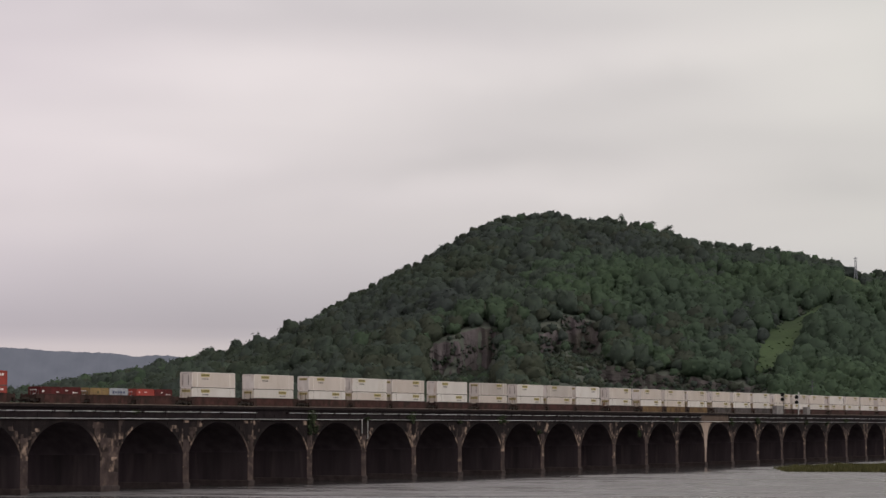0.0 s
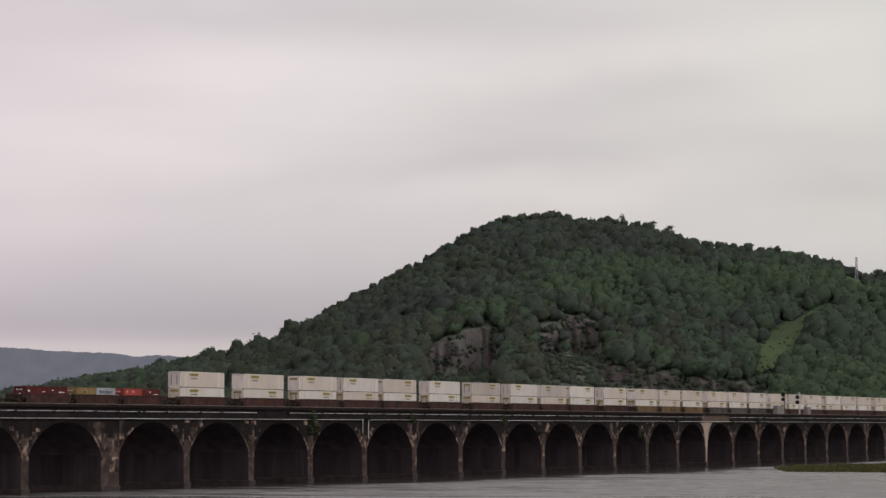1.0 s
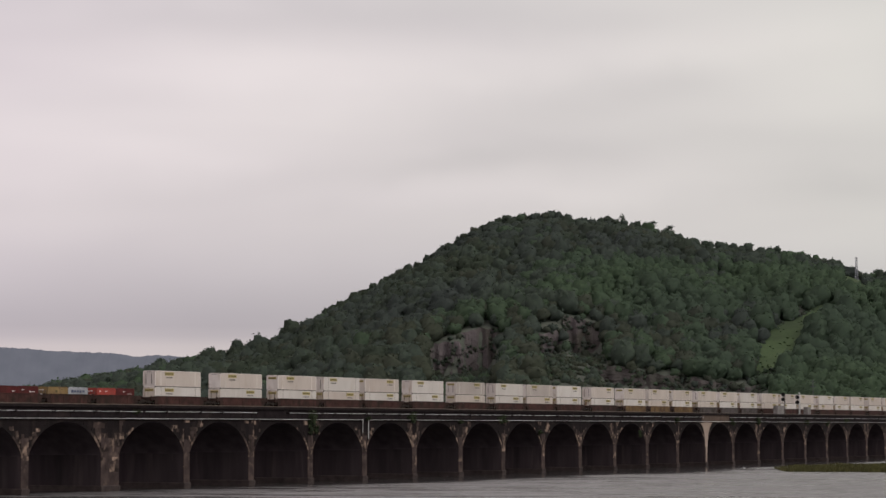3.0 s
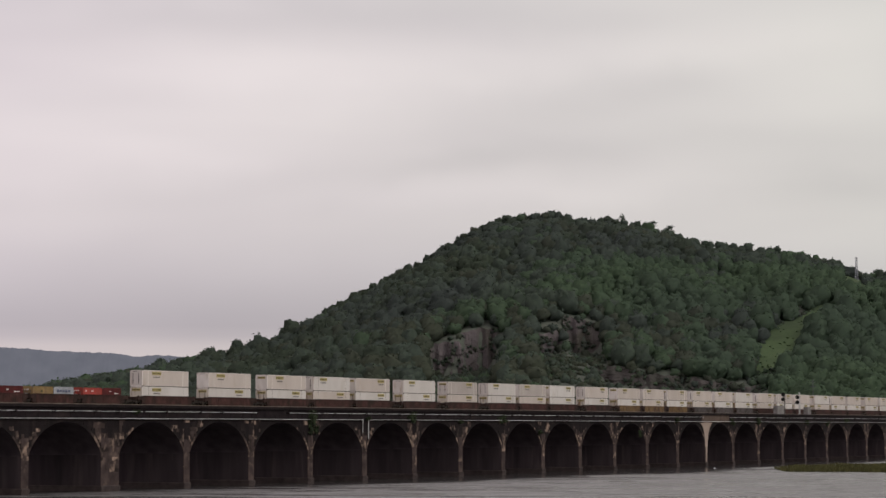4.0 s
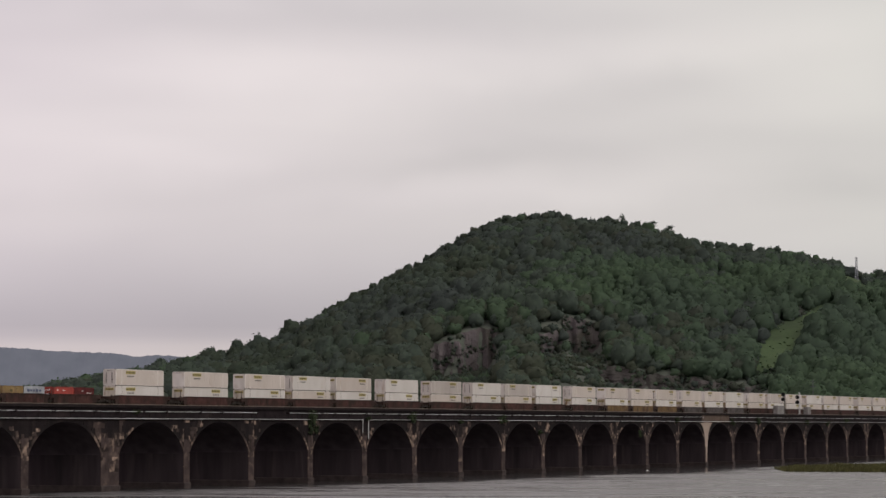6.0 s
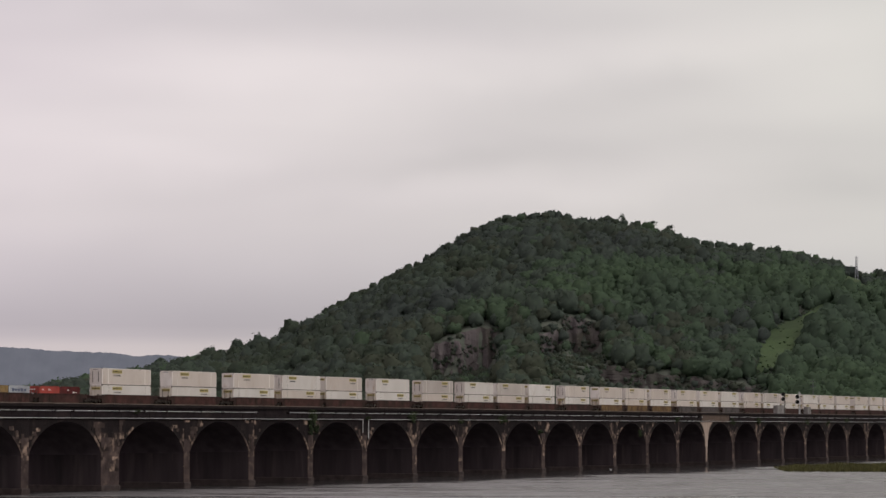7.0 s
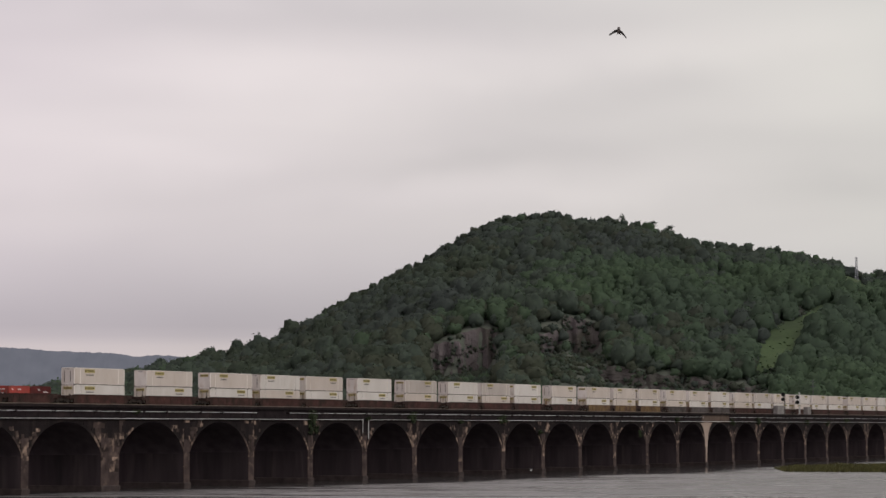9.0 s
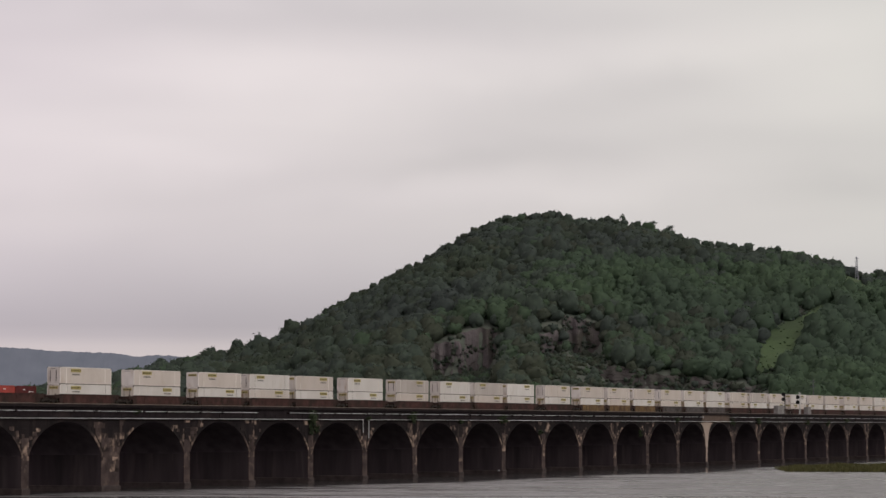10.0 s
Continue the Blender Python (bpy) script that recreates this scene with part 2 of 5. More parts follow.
M_PRINT = material("white_print", (0.7, 0.68, 0.66), (0.85, 0.84, 0.82), 2.0, 0.5)
M_BLUEINK = material("slate_blue_print", (0.06, 0.07, 0.12), (0.1, 0.11, 0.17), 2.0, 0.5)
M_SIGNAL = material("black_signal_paint", (0.008, 0.008, 0.008), (0.018, 0.018, 0.018), 2.0, 0.6)
M_CABINET = material("dull_grey_cabinet_paint", (0.13, 0.12, 0.12), (0.24, 0.225, 0.22), 0.8, 0.6)
M_ALU = material("pale_aluminium_paint", (0.36, 0.36, 0.37), (0.52, 0.52, 0.53), 1.0, 0.5, metal=0.2, spec=0.35)
M_MAST = material("grey_lattice_steel", (0.20, 0.21, 0.24), (0.32, 0.33, 0.36), 1.0, 0.6)
M_POLE = material("weathered_pole_steel", (0.07, 0.075, 0.085), (0.13, 0.135, 0.15), 1.0, 0.7)
# leaf colours are lifted towards blue-grey for the haze before the hill
M_LEAF = material("oak_foliage", (0.0725, 0.0928, 0.0780), (0.1042, 0.1358, 0.1017), 0.30, 0.95, stain=(0.0769, 0.0928, 0.0863), stain_scale=0.010,
                  stain_range=(0.42, 0.66), spec=0.03, through_light=0.5)
M_LEAF_DARK = material("shade_toned_hickory_foliage", (0.0617, 0.0773, 0.0600), (0.0852, 0.1100, 0.0766), 0.30, 0.95, stain=(0.0650, 0.0806, 0.0663), stain_scale=0.010,
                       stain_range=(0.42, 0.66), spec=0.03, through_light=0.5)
M_LEAF_FRESH = material("bright_maple_foliage", (0.0720, 0.1057, 0.0716), (0.1060, 0.1546, 0.0931), 0.30, 0.95, stain=(0.0783, 0.1078, 0.0825), stain_scale=0.010,
                        stain_range=(0.45, 0.70), spec=0.03, through_light=0.5)
M_LEAF_DULL = material("brownish_chestnut_foliage", (0.0717, 0.0838, 0.0641), (0.0986, 0.1131, 0.0807), 0.30, 0.95, stain=(0.0728, 0.0850, 0.0683), stain_scale=0.010,
                       stain_range=(0.42, 0.66), spec=0.03, through_light=0.5)
M_LEAF_LIGHT = material("fresh_foliage", (0.026, 0.036, 0.020), (0.056, 0.074, 0.038), 0.4, 0.75, island=0.5, spec=0.15, through_light=0.4)
M_BARK = material("grey_bark", (0.05, 0.04, 0.032), (0.12, 0.1, 0.085), 1.0, 0.95)
# soil colour raised as well, since haze pales the gaps between crowns
M_HILL = material("wooded_slope_soil", (0.0644, 0.0742, 0.0630), (0.0924, 0.1008, 0.0840), 0.25, 0.95)
M_GRASS = material("meadow_grass", (0.0312, 0.0508, 0.0258), (0.0541, 0.0803, 0.0382), 0.5, 0.9, stain=(0.0416, 0.0591, 0.0325), stain_scale=0.05, island=0.4)
M_REED = material("river_grass", (0.046, 0.047, 0.018), (0.088, 0.084, 0.034), 0.4, 0.9, island=0.6)
M_ROCK = material("grey_brown_cliff_rock", (0.0650, 0.0570, 0.0602), (0.1319, 0.1150, 0.1176), 0.13, 0.9, bump=0.25, bump_scale=0.8,
                  stain=(0.0592, 0.0552, 0.0478), stain_scale=0.07, stretch=(1, 1, 0.5), stain_range=(0.50, 0.66))
M_STRATA = material("layered_brown_shale", (0.0471, 0.0423, 0.0415), (0.0749, 0.0673, 0.0655), 0.20, 0.9, bump=0.25, bump_scale=0.8,
                    stain=(0.0360, 0.0388, 0.0305), stain_scale=0.10, stretch=(0.35, 0.35, 1.6), stain_range=(0.48, 0.62))
M_GULL = material("white_gull_plumage", (0.7, 0.7, 0.7), (0.86, 0.86, 0.85), 5.0, 0.7)
M_GULLGREY = material("grey_wing_plumage", (0.3, 0.31, 0.33), (0.42, 0.43, 0.45), 5.0, 0.7)
M_SWALLOW = material("dark_swallow_plumage", (0.14, 0.12, 0.125), (0.26, 0.23, 0.23), 8.0, 0.7)
M_SWALLOW_PALE = material("pale_breast_plumage", (0.3, 0.25, 0.24), (0.42, 0.36, 0.34), 8.0, 0.7)


def water_material():
    m = bpy.data.materials.new("rippled_river_water")
    m.use_nodes = True
    nt = m.node_tree
    b = nt.nodes["Principled BSDF"]
    b.inputs["Base Color"].default_value = (0.078, 0.075, 0.074, 1)
    b.inputs["Roughness"].default_value = 0.07
    b.inputs["IOR"].default_value = 1.33
    tc = nt.nodes.new("ShaderNodeTexCoord")
    total = None
    for sc, rot, stretch, amp in ((0.9, 20, (1, 0.45, 1), 0.30), (0.16, -12, (1, 0.3, 1), 1.1), (3.0, 50, (1, 0.7, 1), 0.06)):
        mp = nt.nodes.new("ShaderNodeMapping")
        mp.inputs["Rotation"].default_value, mp.inputs["Scale"].default_value = (0, 0, radians(rot)), stretch
        link(nt, tc.outputs["Object"], mp.inputs["Vector"])
        n = node(nt, "ShaderNodeTexNoise", Scale=sc, Detail=3.0)
        link(nt, mp.outputs[0], n.inputs["Vector"])
        s = nt.nodes.new("ShaderNodeMath")
        s.operation, s.inputs[1].default_value = "MULTIPLY", amp
        link(nt, n.outputs["Fac"], s.inputs[0])
        if total is None:
            total = s.outputs[0]
        else:
            a = nt.nodes.new("ShaderNodeMath")
            link(nt, total, a.inputs[0])
            link(nt, s.outputs[0], a.inputs[1])
            total = a.outputs[0]
    # calm lanes drawn out across the camera's view, and sheltered water along the piers; elsewhere the wind roughens it
    def noise_lane(size, scale, turned, shift=(0, 0, 0)):
        mp = nt.nodes.new("ShaderNodeMapping")
        mp.vector_type = "TEXTURE"
        mp.inputs["Rotation"].default_value, mp.inputs["Scale"].default_value = (0, 0, radians(turned)), (*size, 1)
        mp.inputs["Location"].default_value = shift
        link(nt, tc.outputs["Object"], mp.inputs["Vector"])
        n = node(nt, "ShaderNodeTexNoise", Scale=scale, Detail=3.0, Roughness=0.6)
        link(nt, mp.outputs[0], n.inputs["Vector"])
        return n.outputs["Fac"]

    def ranged(value, a, b, c, d):
        n = nt.nodes.new("ShaderNodeMapRange")
        for k, v in (("From Min", a), ("From Max", b), ("To Min", c), ("To Max", d)):
            n.inputs[k].default_value = v
        link(nt, value, n.inputs["Value"])
        return n.outputs[0]

    def combine(kind, a, b, c=None):
        n = nt.nodes.new("ShaderNodeMath")
        n.operation = kind
        for slot, v in zip(n.inputs, (a, b, c)):
            if isinstance(v, (int, float)):
                slot.default_value = v
            elif v is not None:
                link(nt, v, slot)
        return n.outputs[0]

    slick = noise_lane((60, 11), 1.0, -TURN - 2)
    fine = noise_lane((22, 4), 1.0, -TURN - 2, (40, 7, 0))
    open_water = combine("MULTIPLY", ranged(slick, 0.42, 0.50, 0.25, 1.0), ranged(fine, 0.40, 0.51, 0.2, 1.0))
    xyz = nt.nodes.new("ShaderNodeSeparateXYZ")
    link(nt, tc.outputs["Object"], xyz.inputs[0])
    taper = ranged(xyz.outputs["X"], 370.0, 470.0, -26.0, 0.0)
    # the calm strip widens here to fit the camera's view of the water
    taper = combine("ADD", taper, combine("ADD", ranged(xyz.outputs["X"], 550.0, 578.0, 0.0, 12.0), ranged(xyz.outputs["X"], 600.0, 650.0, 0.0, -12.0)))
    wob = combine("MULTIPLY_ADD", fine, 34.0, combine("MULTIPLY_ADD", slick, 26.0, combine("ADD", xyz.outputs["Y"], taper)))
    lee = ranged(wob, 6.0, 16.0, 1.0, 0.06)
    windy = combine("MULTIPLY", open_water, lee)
    link(nt, ranged(windy, 0.0, 1.0, 0.10, 0.48), b.inputs["Roughness"])
    # reflections put into base colour: pale sky on rough water, dark bridge in lee
    sky_tone = nt.nodes.new("ShaderNodeMix")
    sky_tone.data_type = "RGBA"
    sky_tone.inputs[6].default_value, sky_tone.inputs[7].default_value = (0.034, 0.032, 0.032, 1), (0.118, 0.114, 0.117, 1)
    link(nt, windy, sky_tone.inputs["Factor"])
    link(nt, sky_tone.outputs[2], b.inputs["Base Color"])
    bp = nt.nodes.new("ShaderNodeBump")
    bp.inputs["Strength"].default_value, bp.inputs["Distance"].default_value = 0.5, 0.5
    link(nt, combine("MULTIPLY", total, windy), bp.inputs["Height"])
    link(nt, bp.outputs[0], b.inputs["Normal"])
    return m


M_WATER = water_material()


def distance_material():
    """The far ridge, as if seen through kilometres of moist air: a plain backdrop with the haze painted into its colour
    and a faint glow.
    """
    m = bpy.data.materials.new("hazy_distance")
    m.use_nodes = True
    nt = m.node_tree
    b = nt.nodes["Principled BSDF"]
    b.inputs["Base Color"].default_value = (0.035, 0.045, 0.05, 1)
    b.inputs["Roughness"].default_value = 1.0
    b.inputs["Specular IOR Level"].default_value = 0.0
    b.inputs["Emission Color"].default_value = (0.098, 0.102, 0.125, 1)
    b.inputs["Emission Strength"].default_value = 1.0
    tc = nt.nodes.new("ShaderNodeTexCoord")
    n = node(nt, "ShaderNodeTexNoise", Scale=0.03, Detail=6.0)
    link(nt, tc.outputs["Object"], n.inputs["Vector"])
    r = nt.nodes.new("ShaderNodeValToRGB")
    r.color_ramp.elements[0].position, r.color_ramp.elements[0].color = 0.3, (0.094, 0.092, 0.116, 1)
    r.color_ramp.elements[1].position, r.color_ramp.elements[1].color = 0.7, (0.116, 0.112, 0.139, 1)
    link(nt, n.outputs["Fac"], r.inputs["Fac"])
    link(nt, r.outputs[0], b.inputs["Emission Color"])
    return m


M_FAR = distance_material()


# ---------------------------------------------------------------- mesh helpers
def mesh_of(name, bm, mat):
    me = bpy.data.meshes.new(name)
    bm.normal_update()
    bm.to_mesh(me)
    bm.free()
    for m in (mat if isinstance(mat, (list, tuple)) else [mat]):
        me.materials.append(m)
    return me


def part(name, bm, mat, parent, label="", at=None):
    """One mesh object under a thing or under a part; bm may be a mesh that is shared."""
    me = bm if isinstance(bm, bpy.types.Mesh) else mesh_of(name, bm, mat)
    ob = new(name, me)
    ob.parent = parent
    if at is not None:
        ob.matrix_basis = at
    if label:
        ob["label"] = label
    if name == "lettering":
        ob["kind"] = "stuff"
    return ob


def single(name, bm, mat, label, category, group="", kind="", at=None):
    ob = new(name, bm if isinstance(bm, bpy.types.Mesh) else mesh_of(name, bm, mat))
    if at is not None:
        ob.matrix_basis = at
    return tagged(ob, label, category, group, kind)


def thing(name, label, category, group="", kind="", at=None):
    ob = new(name)
    if at is not None:
        ob.matrix_basis = at
    return tagged(ob, label, category, group, kind)


def box(bm, x0, x1, y0, y1, z0, z1, bevel=0.0):
    m = Matrix.LocRotScale(((x0 + x1) / 2, (y0 + y1) / 2, (z0 + z1) / 2), None, (x1 - x0, y1 - y0, z1 - z0))
    g = bmesh.ops.create_cube(bm, size=1, matrix=m)
    if bevel:
        edges = list({e for v in g["verts"] for e in v.link_edges})
        bmesh.ops.bevel(bm, geom=edges, offset=bevel, segments=1, affect="EDGES")


def rod(bm, a, b, r0, r1=None, n=8):
    a, b = Vector(a), Vector(b)
    d = b - a
    m = Matrix.Translation((a + b) / 2) @ d.to_track_quat("Z", "Y").to_matrix().to_4x4()
    bmesh.ops.create_cone(bm, cap_ends=True, segments=n, radius1=r0, radius2=r0 if r1 is None else r1, depth=d.length, matrix=m)


def mesh_from_arrays(name, verts, faces, mat, smooth=False):
    """verts (n, 3), faces (m, k) as arrays; all faces have k corners."""
    me = bpy.data.meshes.new(name)
    verts, faces = np.asarray(verts, np.float32), np.asarray(faces, np.int32)
    n, k = faces.shape
    me.vertices.add(len(verts))
    me.vertices.foreach_set("co", verts.ravel())
    me.loops.add(n * k)
    me.loops.foreach_set("vertex_index", faces.ravel())
    me.polygons.add(n)
    me.polygons.foreach_set("loop_start", np.arange(0, n * k, k, dtype=np.int32))
    me.polygons.foreach_set("use_smooth", np.full(n, smooth, dtype=bool))
    me.update(calc_edges=True)
    me.validate()
    me.materials.append(mat)
    return me


# ---------------------------------------------------------------- land and water
HILL_NEAR, HILL_CREST = 1400.0, 1950.0
# the wooded hill's crest: bearing across the valley (picture units of LENS) and slope height above the eye (same units)
CREST = ((-2500, -25), (-1200, 5), (-884, 30), (-714, 54), (-664, 65), (-604, 76), (-534, 87), (-484, 100), (-434, 110), (-364, 120), (-314, 130),
         (-264, 155), (-204, 191), (-144, 224), (-84, 258), (-34, 281), (16, 311), (46, 333), (66, 343), (116, 359), (176, 365), (216, 361),
         (256, 353), (306, 355), (346, 346), (396, 334), (426, 319), (506, 307), (586, 298), (656, 289), (716, 268), (734, 256),
         (766, 259), (916, 270), (1416, 330), (2600, 250))
CX = np.array([c[0] for c in CREST]) / LENS * HILL_CREST
CZ = EYE[2] + np.array([c[1] for c in CREST]) / LENS * HILL_CREST - 1.5
# notches in the slope, placed to fit the camera's view of the rock faces: lateral place, half width, depth of the
# floor's front, depth of the rim
CUTS = ((4, 12, 1474, 1556), (22, 10, 1468, 1568), (64, 8, 1504, 1556), (86, 11, 1496, 1578), (104, 14, 1456, 1496), (128, 15, 1452, 1490), (150, 13, 1452, 1484), (172, 12, 1450, 1480))


def swell(s, v, size, seed):
    """A smooth, cheap undulation made of a few waves."""
    r = np.random.RandomState(seed)
    out = np.zeros_like(s, dtype=float)
    for k in range(7):
        a, w = r.uniform(0, 2 * math.pi, 2)
        f = 2 * math.pi / size * (0.6 + 0.35 * k)
        out += np.sin((s * math.cos(a) + v * math.sin(a)) * f + w) / (1 + 0.6 * k)
    return out / 2.2


def hill_height(s, v):
    """Height of the hill at lateral place s and depth v from the viewpoint."""
    s, v = np.asarray(s, float), np.asarray(v, float)
    crest = np.maximum(np.interp(s, CX, CZ), 3.0)
    w = np.clip((v - HILL_NEAR) / (HILL_CREST - HILL_NEAR), 0, 1)
    front = 0.55 * w ** 0.8 + 0.45 * np.sin(w * math.pi / 2)
    back = 1 - 0.55 * np.clip((v - HILL_CREST) / 900, 0, 1) ** 1.3
    z = 4 + (crest - 4) * front * back
    z = z + (swell(s, v, 190, 3) * 8 + swell(s, v * 0.4, 75, 4) * 4) * np.sin(np.clip(w * 1.12, 0, 1) * math.pi) ** 0.9 * np.clip((crest - 25) / 60, 0, 1)
    for cs, hw, v0, v1 in CUTS:
        g = np.exp(-((s - cs) / hw) ** 8)
        rim = v1 + swell(s, s * 0 + v1, 14, 70) * 5
        wf = (v0 - HILL_NEAR) / (HILL_CREST - HILL_NEAR)
        floor = 4 + (crest - 4) * (0.55 * wf ** 0.8 + 0.45 * math.sin(wf * math.pi / 2)) + (v - v0) * 0.12
        inside = (v > v0) * np.clip((rim - v) / 7, 0, 1)
        z = z - g * inside * np.maximum(0, z - floor)
    return z


def land_height(x, y):
    x, y = np.asarray(x, float), np.asarray(y, float)
    s, v = x * RT.x + (y - EYE[1]) * RT.y, x * FW.x + (y - EYE[1]) * FW.y
    near = np.clip((24 - x) / 20, 0, 1) * 11.6 - 2.2
    shore = np.clip((x - 1128) / 16, 0, 1)
    far = -2.2 + shore * 6.2 + np.where(v > HILL_NEAR, hill_height(s, v) - 4, 0) * shore
    z = np.where(x < 500, near, far)
    return z + np.where((x < 4) | (x > 1150), swell(x, y, 60, 5) * 0.25, 0)


def place_at(s, v, z=0.0):
    return Vector((EYE[0] + RT.x * s + FW.x * v, EYE[1] + RT.y * s + FW.y * v, z))


def grid_mesh(name, us, vs, fn, mat, smooth=True):
    U, V = np.meshgrid(us, vs, indexing="ij")
    pts = fn(U, V).reshape(-1, 3)
    nu, nv = len(us), len(vs)
    i = np.arange((nu - 1) * (nv - 1))
    a = (i // (nv - 1)) * nv + i % (nv - 1)
    return mesh_from_arrays(name, pts, np.stack([a, a + nv, a + nv + 1, a + 1], 1), mat, smooth)


def build_land():
    lat = np.concatenate([np.linspace(-4400, -620, 40), np.linspace(-600, 600, 241), np.linspace(620, 4400, 40)])
    dep = np.concatenate([np.linspace(-2500, -60, 60), np.linspace(-40, 80, 61), np.linspace(95, 1060, 60), np.linspace(1075, 1395, 40),
                          np.linspace(1400, 2000, 121), np.linspace(2010, 4900, 60)])

    def fn(S, V):
        X, Y = EYE[0] + RT.x * S + FW.x * V, EYE[1] + RT.y * S + FW.y * V
        return np.stack([X, Y, land_height(X, Y)], -1)

    me = grid_mesh("ground", lat, dep, fn, M_HILL)
    single("ground", me, None, "dark wooded soil of the river valley, banks and slopes", "ground", kind="structure")
    # water
    fine_s, fine_d = np.linspace(-85, 150, 150), np.linspace(372, 800, 400)
    lat = np.concatenate([np.linspace(-3600, -100, 40), fine_s, np.linspace(165, 3600, 40)])
    dep = np.concatenate([np.linspace(-1200, 370, 30), fine_d, np.linspace(810, 3000, 60)])

    def waves(S, V):
        X, Y = EYE[0] + RT.x * S + FW.x * V, EYE[1] + RT.y * S + FW.y * V
        fade = np.clip((S + 85) / 10, 0, 1) * np.clip((150 - S) / 10, 0, 1) * np.clip((V - 372) / 5, 0, 1) * np.clip((800 - V) / 30, 0, 1)
        lane = np.clip(0.6 + 0.9 * swell(S * 0.3, V, 46, 90) + 0.7 * swell(S * 0.2, V, 15, 91), 0.03, 2.0)
        Z = (swell(S * 0.25, V, 9.5, 92) * 0.05 + swell(S * 0.5, V, 3.6, 93) * 0.02) * lane * fade
        Z = Z * np.clip((-Y - 18 + 14 * np.clip((450 - X) / 80, 0, 1) - 5 * swell(S * 0.3, V, 40, 95)) / 6, 0.08, 1)
        keep = (X > 1) & (X < 1160)
        return np.stack([X, Y, np.where(keep, Z, -1.5)], -1)

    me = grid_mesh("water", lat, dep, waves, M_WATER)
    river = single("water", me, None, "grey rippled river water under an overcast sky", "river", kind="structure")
    # far ridge
    us = np.linspace(-1400, 1800, 1300)

    def ridge(U, T):
        top = 11 + np.interp(U, (-1400, -800, -735, -650, -570, -500, -420, 0, 1800), (148, 144, 138, 135, 128, 128, 122, 90, 90)) + swell(U, U * 0, 70, 9) * 1.6 + swell(U, U * 0, 17, 10) * 1.1 + np.abs(swell(U, U * 0, 9, 12)) * 1.4
        D = 4500 + T * 300
        X, Y = EYE[0] + RT.x * U + FW.x * D, EYE[1] + RT.y * U + FW.y * D
        Z = np.where(T < 0.5, top * T * 2, top * (1.0 - 0.2 * (T - 0.5)))
        return np.stack([X, Y, Z], -1)

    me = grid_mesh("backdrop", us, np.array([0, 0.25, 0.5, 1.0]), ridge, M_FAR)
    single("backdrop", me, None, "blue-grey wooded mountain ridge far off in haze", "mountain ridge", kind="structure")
    return river


WATER = build_land()

# ---------------------------------------------------------------- the bridge
BAY, OPENING, PIER_W, DEPTH = 23.702, 21.6, 2.102, 16.0
SPRING, RISE, WALL_TOP = 5.8, 6.0, 12.25
THICK_X, THICK_W = 372.23, 2.102 + 3.645


def arch_z(d):
    """Height of the opening's edge, d metres from its middle: a segment of a circle, eased into the pier."""
    half = OPENING / 2
    q = min(1.0, abs(d) / half)
    ellipse = SPRING + RISE * math.sqrt(max(0.0, 1 - q * q))
    rad = (half * half + 5.5 * 5.5) / 11.0
    segment = 11.95 - rad + math.sqrt(rad * rad - (q * half) ** 2)
    return 0.35 * ellipse + 0.65 * segment


def arch_normal(x):
    """Point and outward direction on the opening's edge at x (0 to OPENING)."""
    e = 0.02
    x = min(max(x, 0.0), OPENING)
    a, b = max(0.0, x - e), min(OPENING, x + e)
    t = Vector((b - a, arch_z(b - OPENING / 2) - arch_z(a - OPENING / 2)))
    t.normalize()
    return x, arch_z(x - OPENING / 2), -t.y, t.x


def span_mesh():
    """Vault, with the backing of both faces, over one opening (x from 0 to OPENING)."""
    bm = bmesh.new()
    n = 36
    xs = [OPENING / 2 * (1 - math.cos(math.pi * i / n)) for i in range(n + 1)]
    zs = [arch_z(x - OPENING / 2) for x in xs]
    rows = []
    for x, z in zip(xs, zs):
        rows.append([bm.verts.new((x, y, h)) for y, h in ((0.04, z), (0.04, WALL_TOP), (DEPTH, WALL_TOP), (DEPTH, z))])
    for a, b in zip(rows, rows[1:]):
        for i, j in ((0, 1), (1, 2), (2, 3), (3, 0)):
            bm.faces.new((a[i], a[j], b[j], b[i]))
    bmesh.ops.recalc_face_normals(bm, faces=bm.faces)
    bm.normal_update()
    for f in bm.faces:
        f.material_index = 1 if abs(f.normal.y) > 0.9 else 0        # the outer faces are of the walls' stone
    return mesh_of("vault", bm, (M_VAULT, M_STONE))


def block(V, F, corners, y_front, y_back):
    """A stone with four corners in the face's plane (x, z), slightly drawn in at its front."""
    cx, cz = sum(c[0] for c in corners) / 4, sum(c[1] for c in corners) / 4
    k = len(V)
    for x, z in corners:
        V.append((x, y_back, z))
    for x, z in corners:
        V.append((x + (cx - x) * 0.005, y_front, z + (cz - z) * 0.008))
    for i in range(4):
        j = (i + 1) % 4
        F.append((k + i, k + j, k + 4 + j, k + 4 + i))
    F.append((k + 4, k + 5, k + 6, k + 7))


